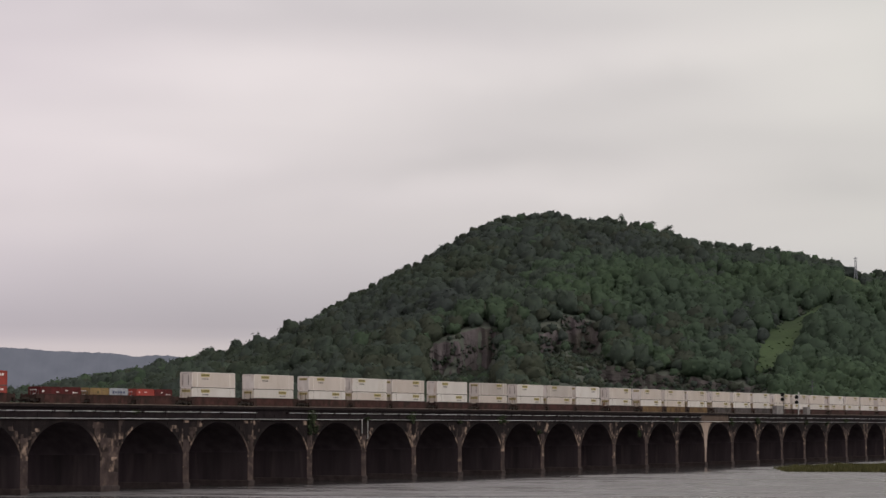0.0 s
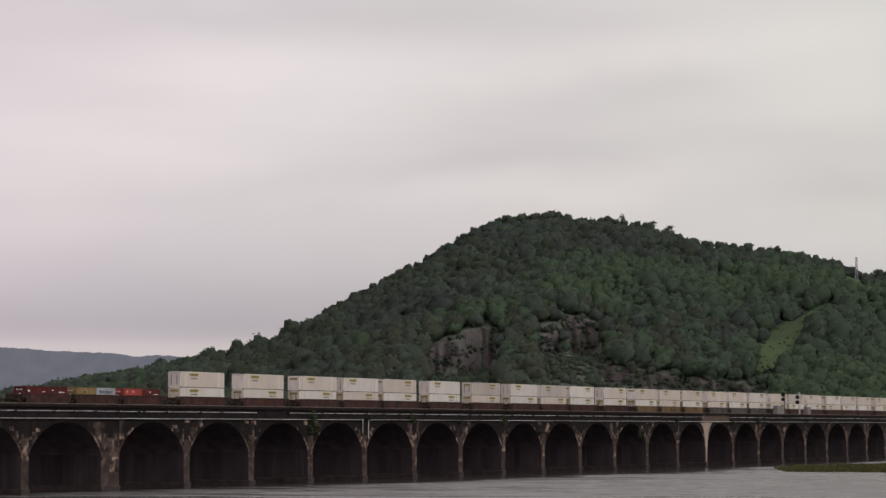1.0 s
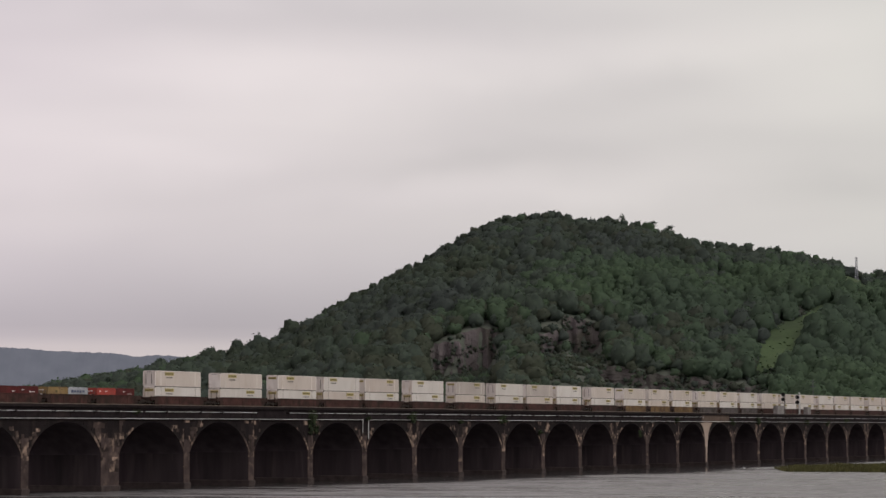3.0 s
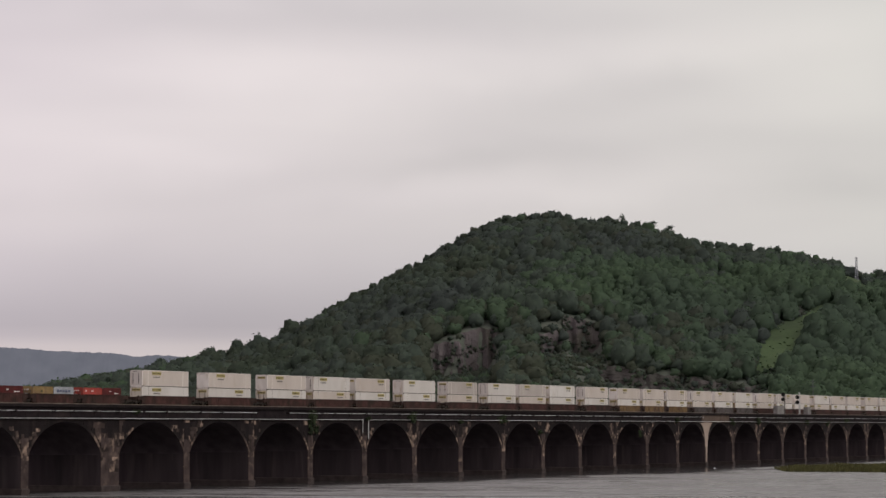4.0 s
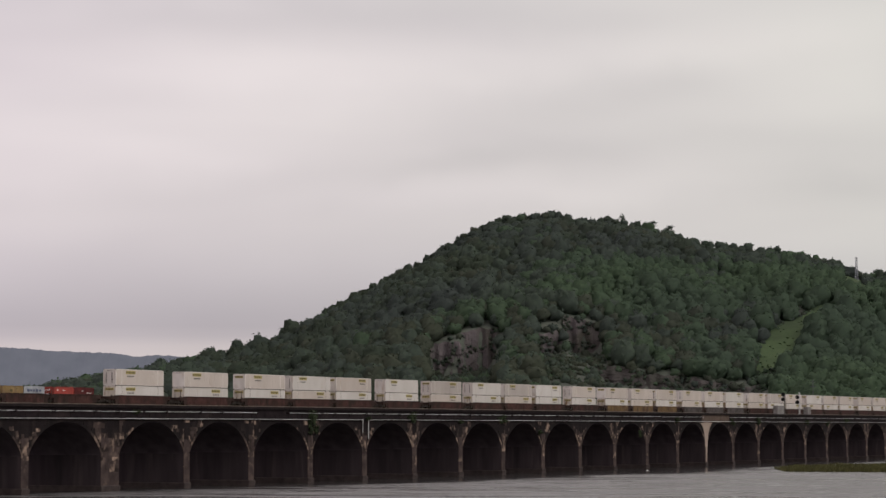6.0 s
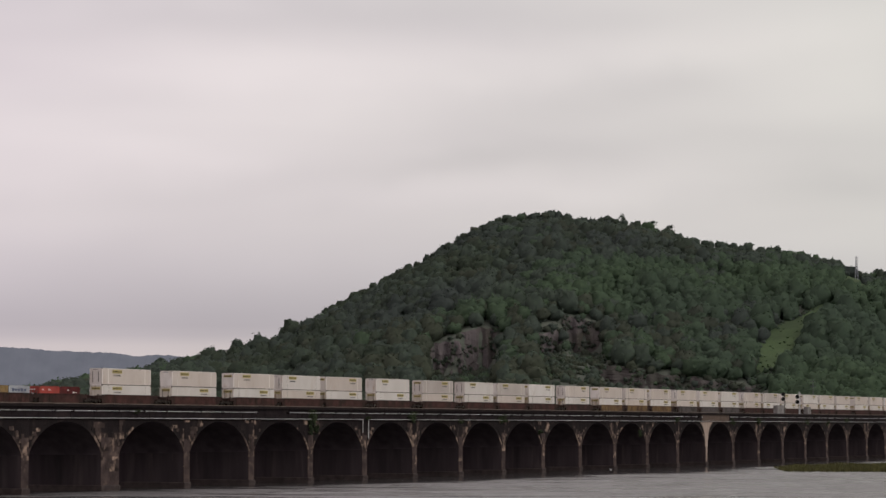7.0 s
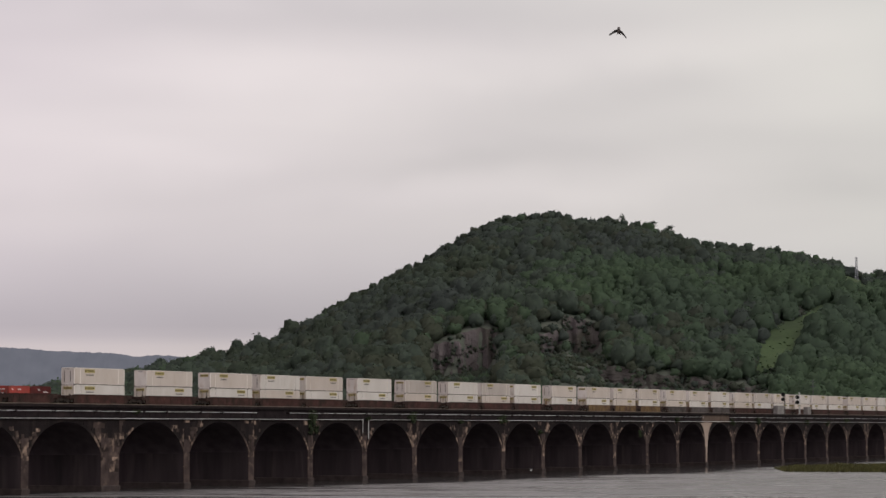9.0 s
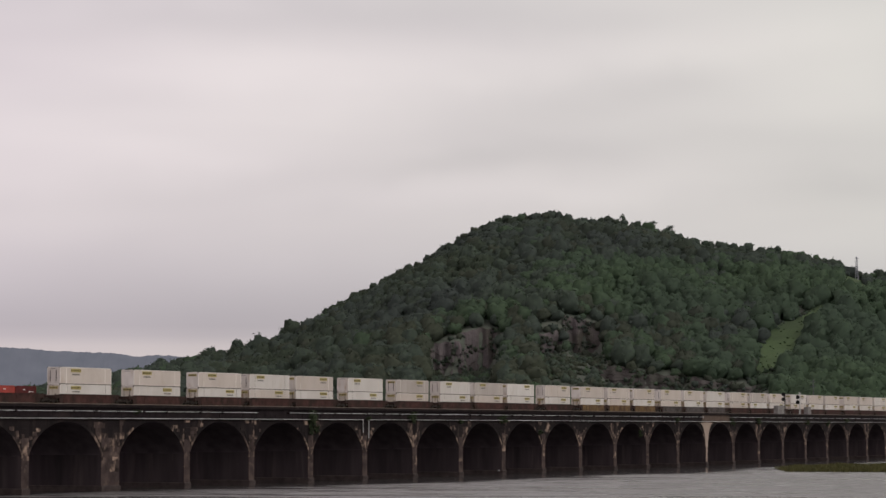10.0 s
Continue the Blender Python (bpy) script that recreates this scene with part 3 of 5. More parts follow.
def ring_mesh(seed):
    """The ring of wedge-shaped stones round one opening."""
    r = random.Random(seed)
    V, F = [], []
    n = 36
    xs = [OPENING / 2 * (1 - math.cos(math.pi * i / n)) for i in range(n + 1)]
    for x0, x1 in zip(xs, xs[1:]):
        out = r.uniform(0.45, 0.7)
        (ax, az, anx, anz), (bx, bz, bnx, bnz) = arch_normal(x0), arch_normal(x1)
        c = [(ax, az), (ax + anx * out * 0.5, min(az + anz * out, WALL_TOP)), (bx + bnx * out * 0.5, min(bz + bnz * out, WALL_TOP)), (bx, bz)]
        block(V, F, c, -r.uniform(0.022, 0.030), 0.3)
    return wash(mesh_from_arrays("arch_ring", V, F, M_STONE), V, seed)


def courses(seed, x0, x1, keep, z0=0.0, z1=WALL_TOP, low=0.5, high=0.72, long=1.5):
    """Coursed squared stones over a face from x0 to x1 wherever keep(x, z) holds."""
    r = random.Random(seed)
    V, F = [], []
    z = z0
    while z < z1 - 0.2:
        h = min(r.uniform(low, high), z1 - z)
        x = x0
        while x < x1 - 0.05:
            w = min(r.uniform(0.55, long), x1 - x)
            if x1 - (x + w) < 0.35:
                w = x1 - x
            if all(keep(a, b) for a in (x, x + w) for b in (z, z + h)):
                g = 0.003
                block(V, F, [(x + g, z + g), (x + g, z + h - g), (x + w - g, z + h - g), (x + w - g, z + g)], -r.uniform(0.02, 0.026), 0.2)
            x += w
        z += h
    return V, F


def spandrel_mesh(seed):
    def keep(x, z):
        return 0 <= x <= OPENING and z > arch_z(x - OPENING / 2) + 0.3

    V, F = courses(seed, 0.0, OPENING, keep, SPRING + 1.2, WALL_TOP)
    return wash(mesh_from_arrays("spandrel_facing", V, F, M_STONE), V, seed)


def patch(x, z, seed):
    """A smooth field of washed-out patches over the masonry, a few stones across."""
    return noise.noise(Vector((x * 0.38 + seed * 7.7, seed * 3.1, z * 0.42))) + 0.22 * noise.noise(Vector((x * 1.1, seed * 5.3, z * 1.2)))


def wash(me, V, seed):
    """Rain-washed tan stones spread up from each pier and along the haunches of the arch."""
    me.materials.append(M_PIERSTONE)
    for k in range(len(V) // 8):
        x = sum(V[k * 8 + i][0] for i in range(4)) / 4
        z = sum(V[k * 8 + i][2] for i in range(4)) / 4
        edge = max(0.0, min(x, OPENING - x))
        rim = max(0.0, z - arch_z(min(max(x, 0), OPENING) - OPENING / 2) - 0.3)
        bias = 0.38 * math.exp(-(edge / 3.0) ** 2) + 0.34 * math.exp(-(rim / 1.1) ** 2 - (edge / 3.4) ** 2)
        for i in range(5):
            me.polygons[k * 5 + i].material_index = 1 if edge < 4.5 and patch(x, z, seed) + bias > 0.42 else 0
    return me


def facing_mesh(seed, w, mat, zs=(0.9, WALL_TOP)):
    V, F = courses(seed, -w / 2, w / 2, lambda x, z: True, *zs, low=0.6, high=0.95, long=2.2)
    me = mesh_from_arrays("stone_facing", V, F, mat)
    # below the springing most stones stay dull brown
    me.materials.append(M_PIERBROWN)
    me.materials.append(M_STONE)
    for k in range(len(V) // 8):
        x, z = V[k * 8][0], V[k * 8][2]
        pale = patch(x, z, seed) + (0.36 if 5.0 < z < 9.5 else 0.02) > 0.28
        for i in range(5):
            me.polygons[k * 5 + i].material_index = 0 if pale else 2 if z > 8.6 else 1
    return me


def pier_mesh(w):
    bm = bmesh.new()
    box(bm, -w / 2, w / 2, 0.05, DEPTH, -2.2, WALL_TOP)
    return mesh_of("pier", bm, M_PIERSIDE)


def footing_mesh(w):
    bm = bmesh.new()
    box(bm, -w / 2 - 0.12, w / 2 + 0.12, -0.25, DEPTH + 0.25, -2.2, 1.05, 0.1)
    for i in range(9):
        a = -w / 2 - 0.12 + (w + 0.24) * i / 9
        box(bm, a + 0.02, a + (w + 0.24) / 9 - 0.02, -0.29, -0.2, 0.35, 0.92, 0.02)
    return mesh_of("footing", bm, M_WET)


def parapet_mesh(length, mat, seed):
    """One bay of the parapet with its string course and recessed panels."""
    r = random.Random(seed)
    bm = bmesh.new()
    box(bm, 0, length, -0.05, 0.55, WALL_TOP, 14.35)
    box(bm, 0, length, -0.28, 0.0, WALL_TOP - 0.02, WALL_TOP + 0.22, 0.03)
    x = 0.0
    while x < length - 0.5:
        w = min(r.uniform(1.4, 2.2), length - x)
        box(bm, x + 0.02, x + w - 0.02, -0.05 - r.uniform(0.02, 0.07), 0.2, 12.6, 13.45, 0.02)
        x += w
    return mesh_of("parapet", bm, mat)


def coping_mesh(length, seed):
    """One coping slab, with a worn, slightly uneven top."""
    bm = bmesh.new()
    dz = random.Random(seed).uniform(-0.03, 0.03)
    box(bm, 0.015, length - 0.015, -0.5, 0.6, 14.3, 14.8 + dz, 0.04)
    return mesh_of("coping_slab", bm, M_COPING)


def pipe_mesh(length, z, y, r, gaps):
    """A run of pipe on hangers, broken at some couplings."""
    bm = bmesh.new()
    x = 0.0
    for a, b in gaps + ((length, length),):
        if a - x > 0.2:
            rod(bm, (x, y, z), (a, y, z), r, n=8)
            k = x + 0.8
            while k < a:
                box(bm, k - 0.05, k + 0.05, y, 0.0, z - 0.05, z + 0.05)
                k += 3.9
        x = b
    return mesh_of("pipe", bm, M_PIPE)


def bracket_mesh(z, y, gaps):
    """Dark brackets that clasp the pipe's ends at its couplings."""
    bm = bmesh.new()
    for a, b in gaps:
        for x in ((a, b) if b - a > 1 else ((a + b) / 2,)):
            box(bm, x - 0.17, x + 0.17, y - 0.12, 0.0, z - 0.22, z + 0.16, 0.02)
    return mesh_of("bracket", bm, M_FASCIA)


def pier_places():
    """Centres and widths of all piers, from the near abutment to the far one."""
    half = 3.645 / 2
    out = [(THICK_X - half - BAY * k, PIER_W) for k in range(15, 0, -1)]
    out.append((THICK_X, THICK_W))
    out += [(THICK_X + half + BAY * k, PIER_W) for k in range(1, 33)]
    return out


def build_bridge():
    b = thing("stone_arch_viaduct", "long weathered brown stone railway viaduct of many arches in a river", "bridge")
    piers = pier_places()
    vault, rings, spans = span_mesh(), [ring_mesh(i) for i in range(5)], [spandrel_mesh(20 + i) for i in range(5)]
    body = {w: pier_mesh(w) for w in (PIER_W, THICK_W)}
    foot = {w: footing_mesh(w) for w in (PIER_W, THICK_W)}
    faces = {w: [facing_mesh(40 + i, w, M_PIERSTONE) for i in range(5)] for w in (PIER_W, THICK_W)}
    conc = bmesh.new()
    box(conc, -1.0, 1.0, -0.12, 0.1, 5.2, WALL_TOP, 0.04)
    box(conc, -0.5, 0.45, -0.12, 0.1, 1.2, 5.2, 0.04)
    for sx in (-1, 1):
        for i in range(14):
            z0, z1 = 6.4 + i * 0.41, 6.4 + (i + 1) * 0.41
            reach = OPENING / 2 * (1 - math.sqrt(max(0, 1 - ((z0 - SPRING) / RISE) ** 2))) * 0.42
            a, c = sorted((sx * 1.05, sx * (1.05 + reach)))
            if c - a > 0.05:
                box(conc, a, c, -0.12, 0.1, z0, z1)
    conc = mesh_of("concrete_repair", conc, M_CONC)
    wide = BAY
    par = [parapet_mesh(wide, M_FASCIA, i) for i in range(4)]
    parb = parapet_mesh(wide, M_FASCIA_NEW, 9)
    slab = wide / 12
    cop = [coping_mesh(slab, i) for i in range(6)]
    r = random.Random(4)
    breaks = (((7.5, 8.1), (15.5, 16.0)), ((3.5, 4.0), (11.4, 12.4), (19.3, 19.8)), ((7.6, 8.2), (13.1, 13.8), (20.0, 20.6)), ((5.4, 5.9), (9.2, 9.8), (17.4, 17.9)),
              ((5.2, 17.5),))
    lower = [pipe_mesh(wide, 12.45, -0.42, 0.032, g) for g in ((), ((2.1, 4.7),))]
    upper = [pipe_mesh(wide, 13.68, -0.55, 0.029, g) for g in breaks]
    clasp = [bracket_mesh(13.68, -0.55, g) for g in breaks]
    for i, (x, w) in enumerate(piers):
        shift = Matrix.Translation((x, 0, 0))
        p = part("pier", body[w], None, b, at=shift)
        part("footing", foot[w], None, p, "broad waterline footing of the pier")
        tagged(part("stone_facing", faces[w][i % 5], None, p, "coursed tan and soot-stained stones"), kind="stuff")
        if i == 28:
            part("concrete_repair", conc, None, p, "pale concrete repair on the pier")
        if i + 1 < len(piers):
            x0 = x + w / 2
            at = Matrix.Translation((x0, 0, 0))
            v = part("vault", vault, None, b, "stone barrel vault", at=at)
            tagged(part("arch_ring", rings[(i * 2) % 5], None, v, "ring of wedge-shaped arch stones"), kind="stuff")
            tagged(part("spandrel_facing", spans[(i * 3) % 5], None, v, "coursed stones between the arches"), kind="stuff")
    x, k = piers[0][0], 0
    while x < piers[-1][0]:
        at = Matrix.Translation((x, 0, 0))
        light = abs(x + wide / 2 - 690) < wide / 2
        q = part("parapet", parb if light else par[k % 4], None, b, "brown repaired parapet" if light else "dark parapet wall", at=at)
        if x < 310 or x > 860:
            bm = bmesh.new()
            box(bm, 0, wide, -0.5, 0.6, 14.3, 14.8, 0.04)
            part("coping_slab", bm, M_COPING, q)
        else:
            for s in range(12):
                part("coping_slab", cop[(s * 5 + k) % 6], None, q, at=Matrix.Translation((slab * s, 0, 0)))
        part("pipe", lower[1 if k == 19 else 0], None, q, "pale galvanised pipe")
        if not light:
            kind = 4 if k == 17 else r.randrange(4)
            run = part("pipe", upper[kind], None, q, "pale galvanised pipe")
            tagged(part("bracket", clasp[kind], None, run, "dark pipe brackets"), kind="stuff")
        x, k = x + wide, k + 1
    a, z = piers[0][0] - 30, piers[-1][0] + 30
    bm = bmesh.new()
    box(bm, a, z, 0.5, DEPTH - 0.5, WALL_TOP - 0.1, 14.62)
    box(bm, a, z, DEPTH - 0.5, DEPTH, WALL_TOP - 0.1, 14.8)
    part("deck", bm, M_BALLAST, b, "ballasted deck")
    bm = bmesh.new()
    for x0, x1 in ((a - 60, piers[0][0] - 1), (piers[-1][0] + 1, z + 60)):
        box(bm, x0, x1, 0, DEPTH, -2.2, 14.62)
    part("abutment", bm, M_STONE, b, "solid stone abutments")
    for y in (3.0, 7.75, 12.4):
        for d in (-0.7175, 0.7175):
            bm = bmesh.new()
            box(bm, a, z, y + d - 0.035, y + d + 0.035, 14.8, 15.0)
            box(bm, a, z, y + d - 0.07, y + d + 0.07, 14.6, 14.83)
            part("rail", bm, M_RAIL, b, "worn steel rail")
    # two bent downpipes on one pier
    for x, z1 in ((467.3, 9.7), (469.9, 8.6)):
        bm = bmesh.new()
        rod(bm, (x, -0.42, 12.45), (x, -0.42, z1), 0.055)
        rod(bm, (x - 0.1, -0.42, 12.45), (x + 0.1, -0.42, 12.45), 0.09)
        part("downpipe", bm, M_PIPE, b, "pale bent downpipe on a pier")
    return b


build_bridge()


# ---------------------------------------------------------------- trees and forest
def crown_arrays(seed, boughs=7, leaves=120, flat=1.0, leaf=0.12, core=True, rings=(12, 8)):
    """A crown of unit radius: rounded boughs merged into one lumpy hull, with small tilted leaf sprays on it. Quads only.
    Without the core the boughs are open clouds of leaves."""
    r = np.random.RandomState(seed)
    a, z = r.uniform(0, 2 * math.pi, boughs), np.linspace(-0.75, 0.75, boughs) + r.uniform(-0.1, 0.1, boughs)
    reach = np.sqrt(1 - np.clip(z, -0.9, 0.9) ** 2) * r.uniform(0.25, 0.75, boughs)
    centre = np.stack([np.cos(a) * reach, np.sin(a) * reach, z * flat * 0.8], 1)
    size = r.uniform(0.34, 0.56, boughs)
    Vs, Fs, count = [], [], 0
    if core:
        golden = np.arange(boughs) * 2.39996 + r.uniform(0, 6.28)
        lift = np.linspace(-0.25, 0.62, boughs) + r.uniform(-0.08, 0.08, boughs)
        out = np.sqrt(np.clip(0.72 ** 2 - lift ** 2, 0.03, 1)) * r.uniform(0.7, 1.05, boughs)
        centre = np.stack([np.cos(golden) * out, np.sin(golden) * out, lift], 1)
        size = r.uniform(0.24, 0.42, boughs)
        nu, nv = rings
        u, e = np.linspace(0, 2 * math.pi, nu, endpoint=False), np.linspace(-1.1, 1.45, nv)
        D = np.array([[math.cos(x + y) * math.cos(y), math.sin(x + y) * math.cos(y), math.sin(y)] for y in e for x in u])
        b = D @ centre.T
        disc = b * b - (centre ** 2).sum(1) + size ** 2
        far = np.max(np.where(disc > 0, b + np.sqrt(np.maximum(disc, 0)), 0), axis=1)
        hull = D * (np.maximum(far, 0.55) + r.uniform(-0.06, 0.06, len(D)))[:, None] * (1, 1, flat)
        Vs.append(hull)
        Fs += [[m * nu + k, m * nu + (k + 1) % nu, (m + 1) * nu + (k + 1) % nu, (m + 1) * nu + k] for m in range(nv - 1) for k in range(nu)]
        count = len(D)
        d = r.normal(size=(leaves, 3))
        d[:, 2] += 0.4
        d /= np.linalg.norm(d, axis=1)[:, None]
        near = hull[np.argmax(d @ D.T, axis=1)]
        p = near * r.uniform(0.96, 1.11, leaves)[:, None] + r.normal(size=(leaves, 3)) * 0.05
    else:
        k = r.choice(boughs, leaves, p=size ** 2 / (size ** 2).sum())
        d = r.normal(size=(leaves, 3))
        d /= np.linalg.norm(d, axis=1)[:, None]
        p = centre[k] + d * (size[k] * r.uniform(0.3, 1.2, leaves))[:, None]
    n = d * (0.9, 0.9, 0.9) + (0, 0, 0.15) + r.normal(size=(leaves, 3)) * 0.35
    n /= np.linalg.norm(n, axis=1)[:, None]
    t = np.cross(n, r.normal(size=(leaves, 3)))
    t /= np.linalg.norm(t, axis=1)[:, None]
    w = np.cross(n, t)
    s = (leaf * r.uniform(0.6, 1.3, leaves))[:, None]
    q = s * r.uniform(0.6, 0.95, (leaves, 1))
    Vs.append(np.stack([p - t * s, p - w * q, p + t * s, p + w * q], 1).reshape(-1, 3))
    Fs += (np.arange(leaves * 4).reshape(-1, 4) + count).tolist()
    return np.concatenate(Vs), np.array(Fs)


CROWNS = [crown_arrays(100 + i, boughs=9 + i % 4, leaves=60, flat=(0.85, 1.0, 1.1, 0.95)[i % 4], leaf=(0.12, 0.135, 0.125)[i % 3], rings=(11, 7)) for i in range(16)]
BUSHES = [crown_arrays(300 + i, boughs=8, leaves=34, leaf=0.17, rings=(8, 6)) for i in range(12)]
PLAIN_CROWNS = [crown_arrays(200 + i, boughs=6, leaves=12, leaf=0.2, rings=(8, 6)) for i in range(10)]


def gather(protos, places, radii, heights, turns, picks):
    """Many crowns in one set of arrays."""
    Vs, Fs, n = [], [], 0
    for pl, ra, he, tu, pk in zip(places, radii, heights, turns, picks):
        V, F = protos[pk % len(protos)]
        c, s = math.cos(tu), math.sin(tu)
        W = np.empty_like(V)
        W[:, 0] = (V[:, 0] * c - V[:, 1] * s) * ra + pl[0]
        W[:, 1] = (V[:, 0] * s + V[:, 1] * c) * ra + pl[1]
        W[:, 2] = V[:, 2] * he + pl[2]
        Vs.append(W)
        Fs.append(F + n)
        n += len(V)
    return np.concatenate(Vs), np.concatenate(Fs)


# the cleared strip up the hill: lateral place, depth, half width
CLEARING = ((190, 1498, 4), (195, 1525, 6), (205, 1560, 8), (218, 1586, 9.5), (231, 1606, 9.5), (240, 1618, 7), (246, 1630, 1), (262, 1690, 1), (277, 1718, 4), (290, 1800, 5), (300, 1855, 5), (306, 1885, 1), (317, 1960, 0.5))


def in_clearing(s, v):
    vs = [c[1] for c in CLEARING]
    mid, half = np.interp(v, vs, [c[0] for c in CLEARING]), np.interp(v, vs, [c[2] for c in CLEARING])
    ragged = swell(s * 0 + v, s, 24, 16) * 2.5
    return (np.abs(s - mid) < half + 5.5 + ragged) & (half > 1.5) & (v > vs[0] - 14)


SPECIES = (M_LEAF, M_LEAF_DARK, M_LEAF_FRESH, M_LEAF_DULL)


def wooded(name, V, F, kinds, faces_each):
    """A mesh of many crowns, each in the foliage of its kind."""
    me = mesh_from_arrays(name, V, F, SPECIES[0], smooth=True)
    for m in SPECIES[1:]:
        me.materials.append(m)
    me.polygons.foreach_set("material_index", np.repeat(np.asarray(kinds, np.int32), faces_each))
    return me


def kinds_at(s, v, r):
    """Which kind of tree stands where, with the hill's light and shade put into leaf colour: fresh maples low on the
    right, dull dark ones on the left flank and along the crest.
    """
    lit_side = np.clip((s + 40) / 170, 0, 1) * np.clip((1850 - v) / 160, 0, 1) + 0.5 * swell(s, v, 130, 15)
    dice = 0.75 * r.rand(len(s)) + 0.13 + 0.78 * lit_side + 0.3 * np.clip((-150 - s) / 80, 0, 1) + 0.35 * np.clip((s - 170) / 70, 0, 1)
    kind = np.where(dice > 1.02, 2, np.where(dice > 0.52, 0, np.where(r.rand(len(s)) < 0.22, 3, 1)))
    stony = (s > -45) & (s < 190) & (v < 1600)          # thin, brownish growth around the rock faces
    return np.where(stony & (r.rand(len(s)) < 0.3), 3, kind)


def build_forest():
    r = np.random.RandomState(11)
    step = 7.4
    S, V = np.meshgrid(np.arange(-480, 480, step), np.arange(1385, 1945, step), indexing="ij")
    S = (S + r.uniform(-3.6, 3.6, S.shape)).ravel()
    V = (V + r.uniform(-3.6, 3.6, V.shape)).ravel()
    ok = ~in_clearing(S, V)
    for i, (cs, hw, v0, v1) in enumerate(CUTS):
        in_cut = (np.abs(S - cs) < hw + 1) & (V > v0 - 16) & (V < v1 - 4)
        ok &= ~(in_cut & (r.rand(len(S)) < (0.5, 0.5, 0.5, 0.85, 0.8, 0.8, 0.8, 0.8)[i]))
    S, V = S[ok], V[ok]
    # a closed row of trees along the crest
    rim = np.arange(-420, 420, 6.0) + r.uniform(-2.4, 2.4, 140)
    deep = 1938 + r.uniform(-9, 9, len(rim))
    S, V = np.concatenate([S, rim]), np.concatenate([V, deep])
    Z = hill_height(S, V)
    n = len(S)
    big = r.rand(n) ** 2.0
    near_rock = np.zeros(n, bool)
    for cs, hw, v0, v1 in CUTS:
        near_rock |= (np.abs(S - cs) < hw + 2) & (V > v0 - 75) & (V < v1 + 6)
    rad = (4.0 + 3.6 * big) * (1 + 0.34 * np.clip(HILL_CREST - V, 0, 450) / 450) * np.where(near_rock, 0.42, 1.0)
    tall = rad * r.uniform(0.9, 1.3, n)
    trunk = np.where(near_rock, 0.6, r.uniform(1.0, 3.2, n) + 1.6 * big)
    low = np.clip((V - 1800) / 80, 0, 1) + np.clip((70 - np.interp(S, CX, CZ)) / 40, 0, 1)
    tall *= 1 - 0.3 * np.clip(low, 0, 1)
    trunk *= 1 - 0.4 * np.clip(low, 0, 1)
    top = slice(n - len(rim), n)
    rad[top], tall[top] = 3.7 + 2.2 * big[top], 3.9 + 1.7 * big[top]
    trunk[top] = r.uniform(4.2, 6.0, len(rim))
    low = in_clearing(S[top], V[top])
    rad[top] *= np.where(low, 0.75, 1.0)
    tall[top] *= np.where(low, 0.7, 1.0)
    trunk[top] *= np.where(low, 0.35, 1.0)
    inner = np.abs(S) < 0.1745 * V + 30
    pts = np.stack([EYE[0] + RT.x * S + FW.x * V, EYE[1] + RT.y * S + FW.y * V, Z + trunk], 1)
    turn = r.uniform(0, 6.28, n)
    pick = r.randint(0, len(CROWNS), n)
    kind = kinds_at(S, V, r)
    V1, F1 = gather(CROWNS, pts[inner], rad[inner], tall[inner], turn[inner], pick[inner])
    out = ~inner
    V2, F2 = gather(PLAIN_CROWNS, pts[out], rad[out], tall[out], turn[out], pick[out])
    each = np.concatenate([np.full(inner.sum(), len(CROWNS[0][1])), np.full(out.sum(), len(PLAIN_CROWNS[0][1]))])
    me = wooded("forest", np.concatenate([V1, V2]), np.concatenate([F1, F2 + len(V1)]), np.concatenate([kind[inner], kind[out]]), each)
    single("forest", me, None, "dense dark green summer woodland covering the hill", "forest", kind="stuff")


build_forest()


def blocky(s, z, wide, high, seed):
    """Offsets of jointed rock: every block of the given width and height stands out by its own amount."""
    row = np.floor(z / high + 0.35 * swell(s, z * 0, wide * 3, seed))
    col = np.floor(s / wide + 0.37 * row + 0.3 * swell(z, s * 0, high * 3, seed + 1))
    h = np.sin(row * 127.1 + col * 311.7 + seed * 17.3) * 43758.5453
    return h - np.floor(h)


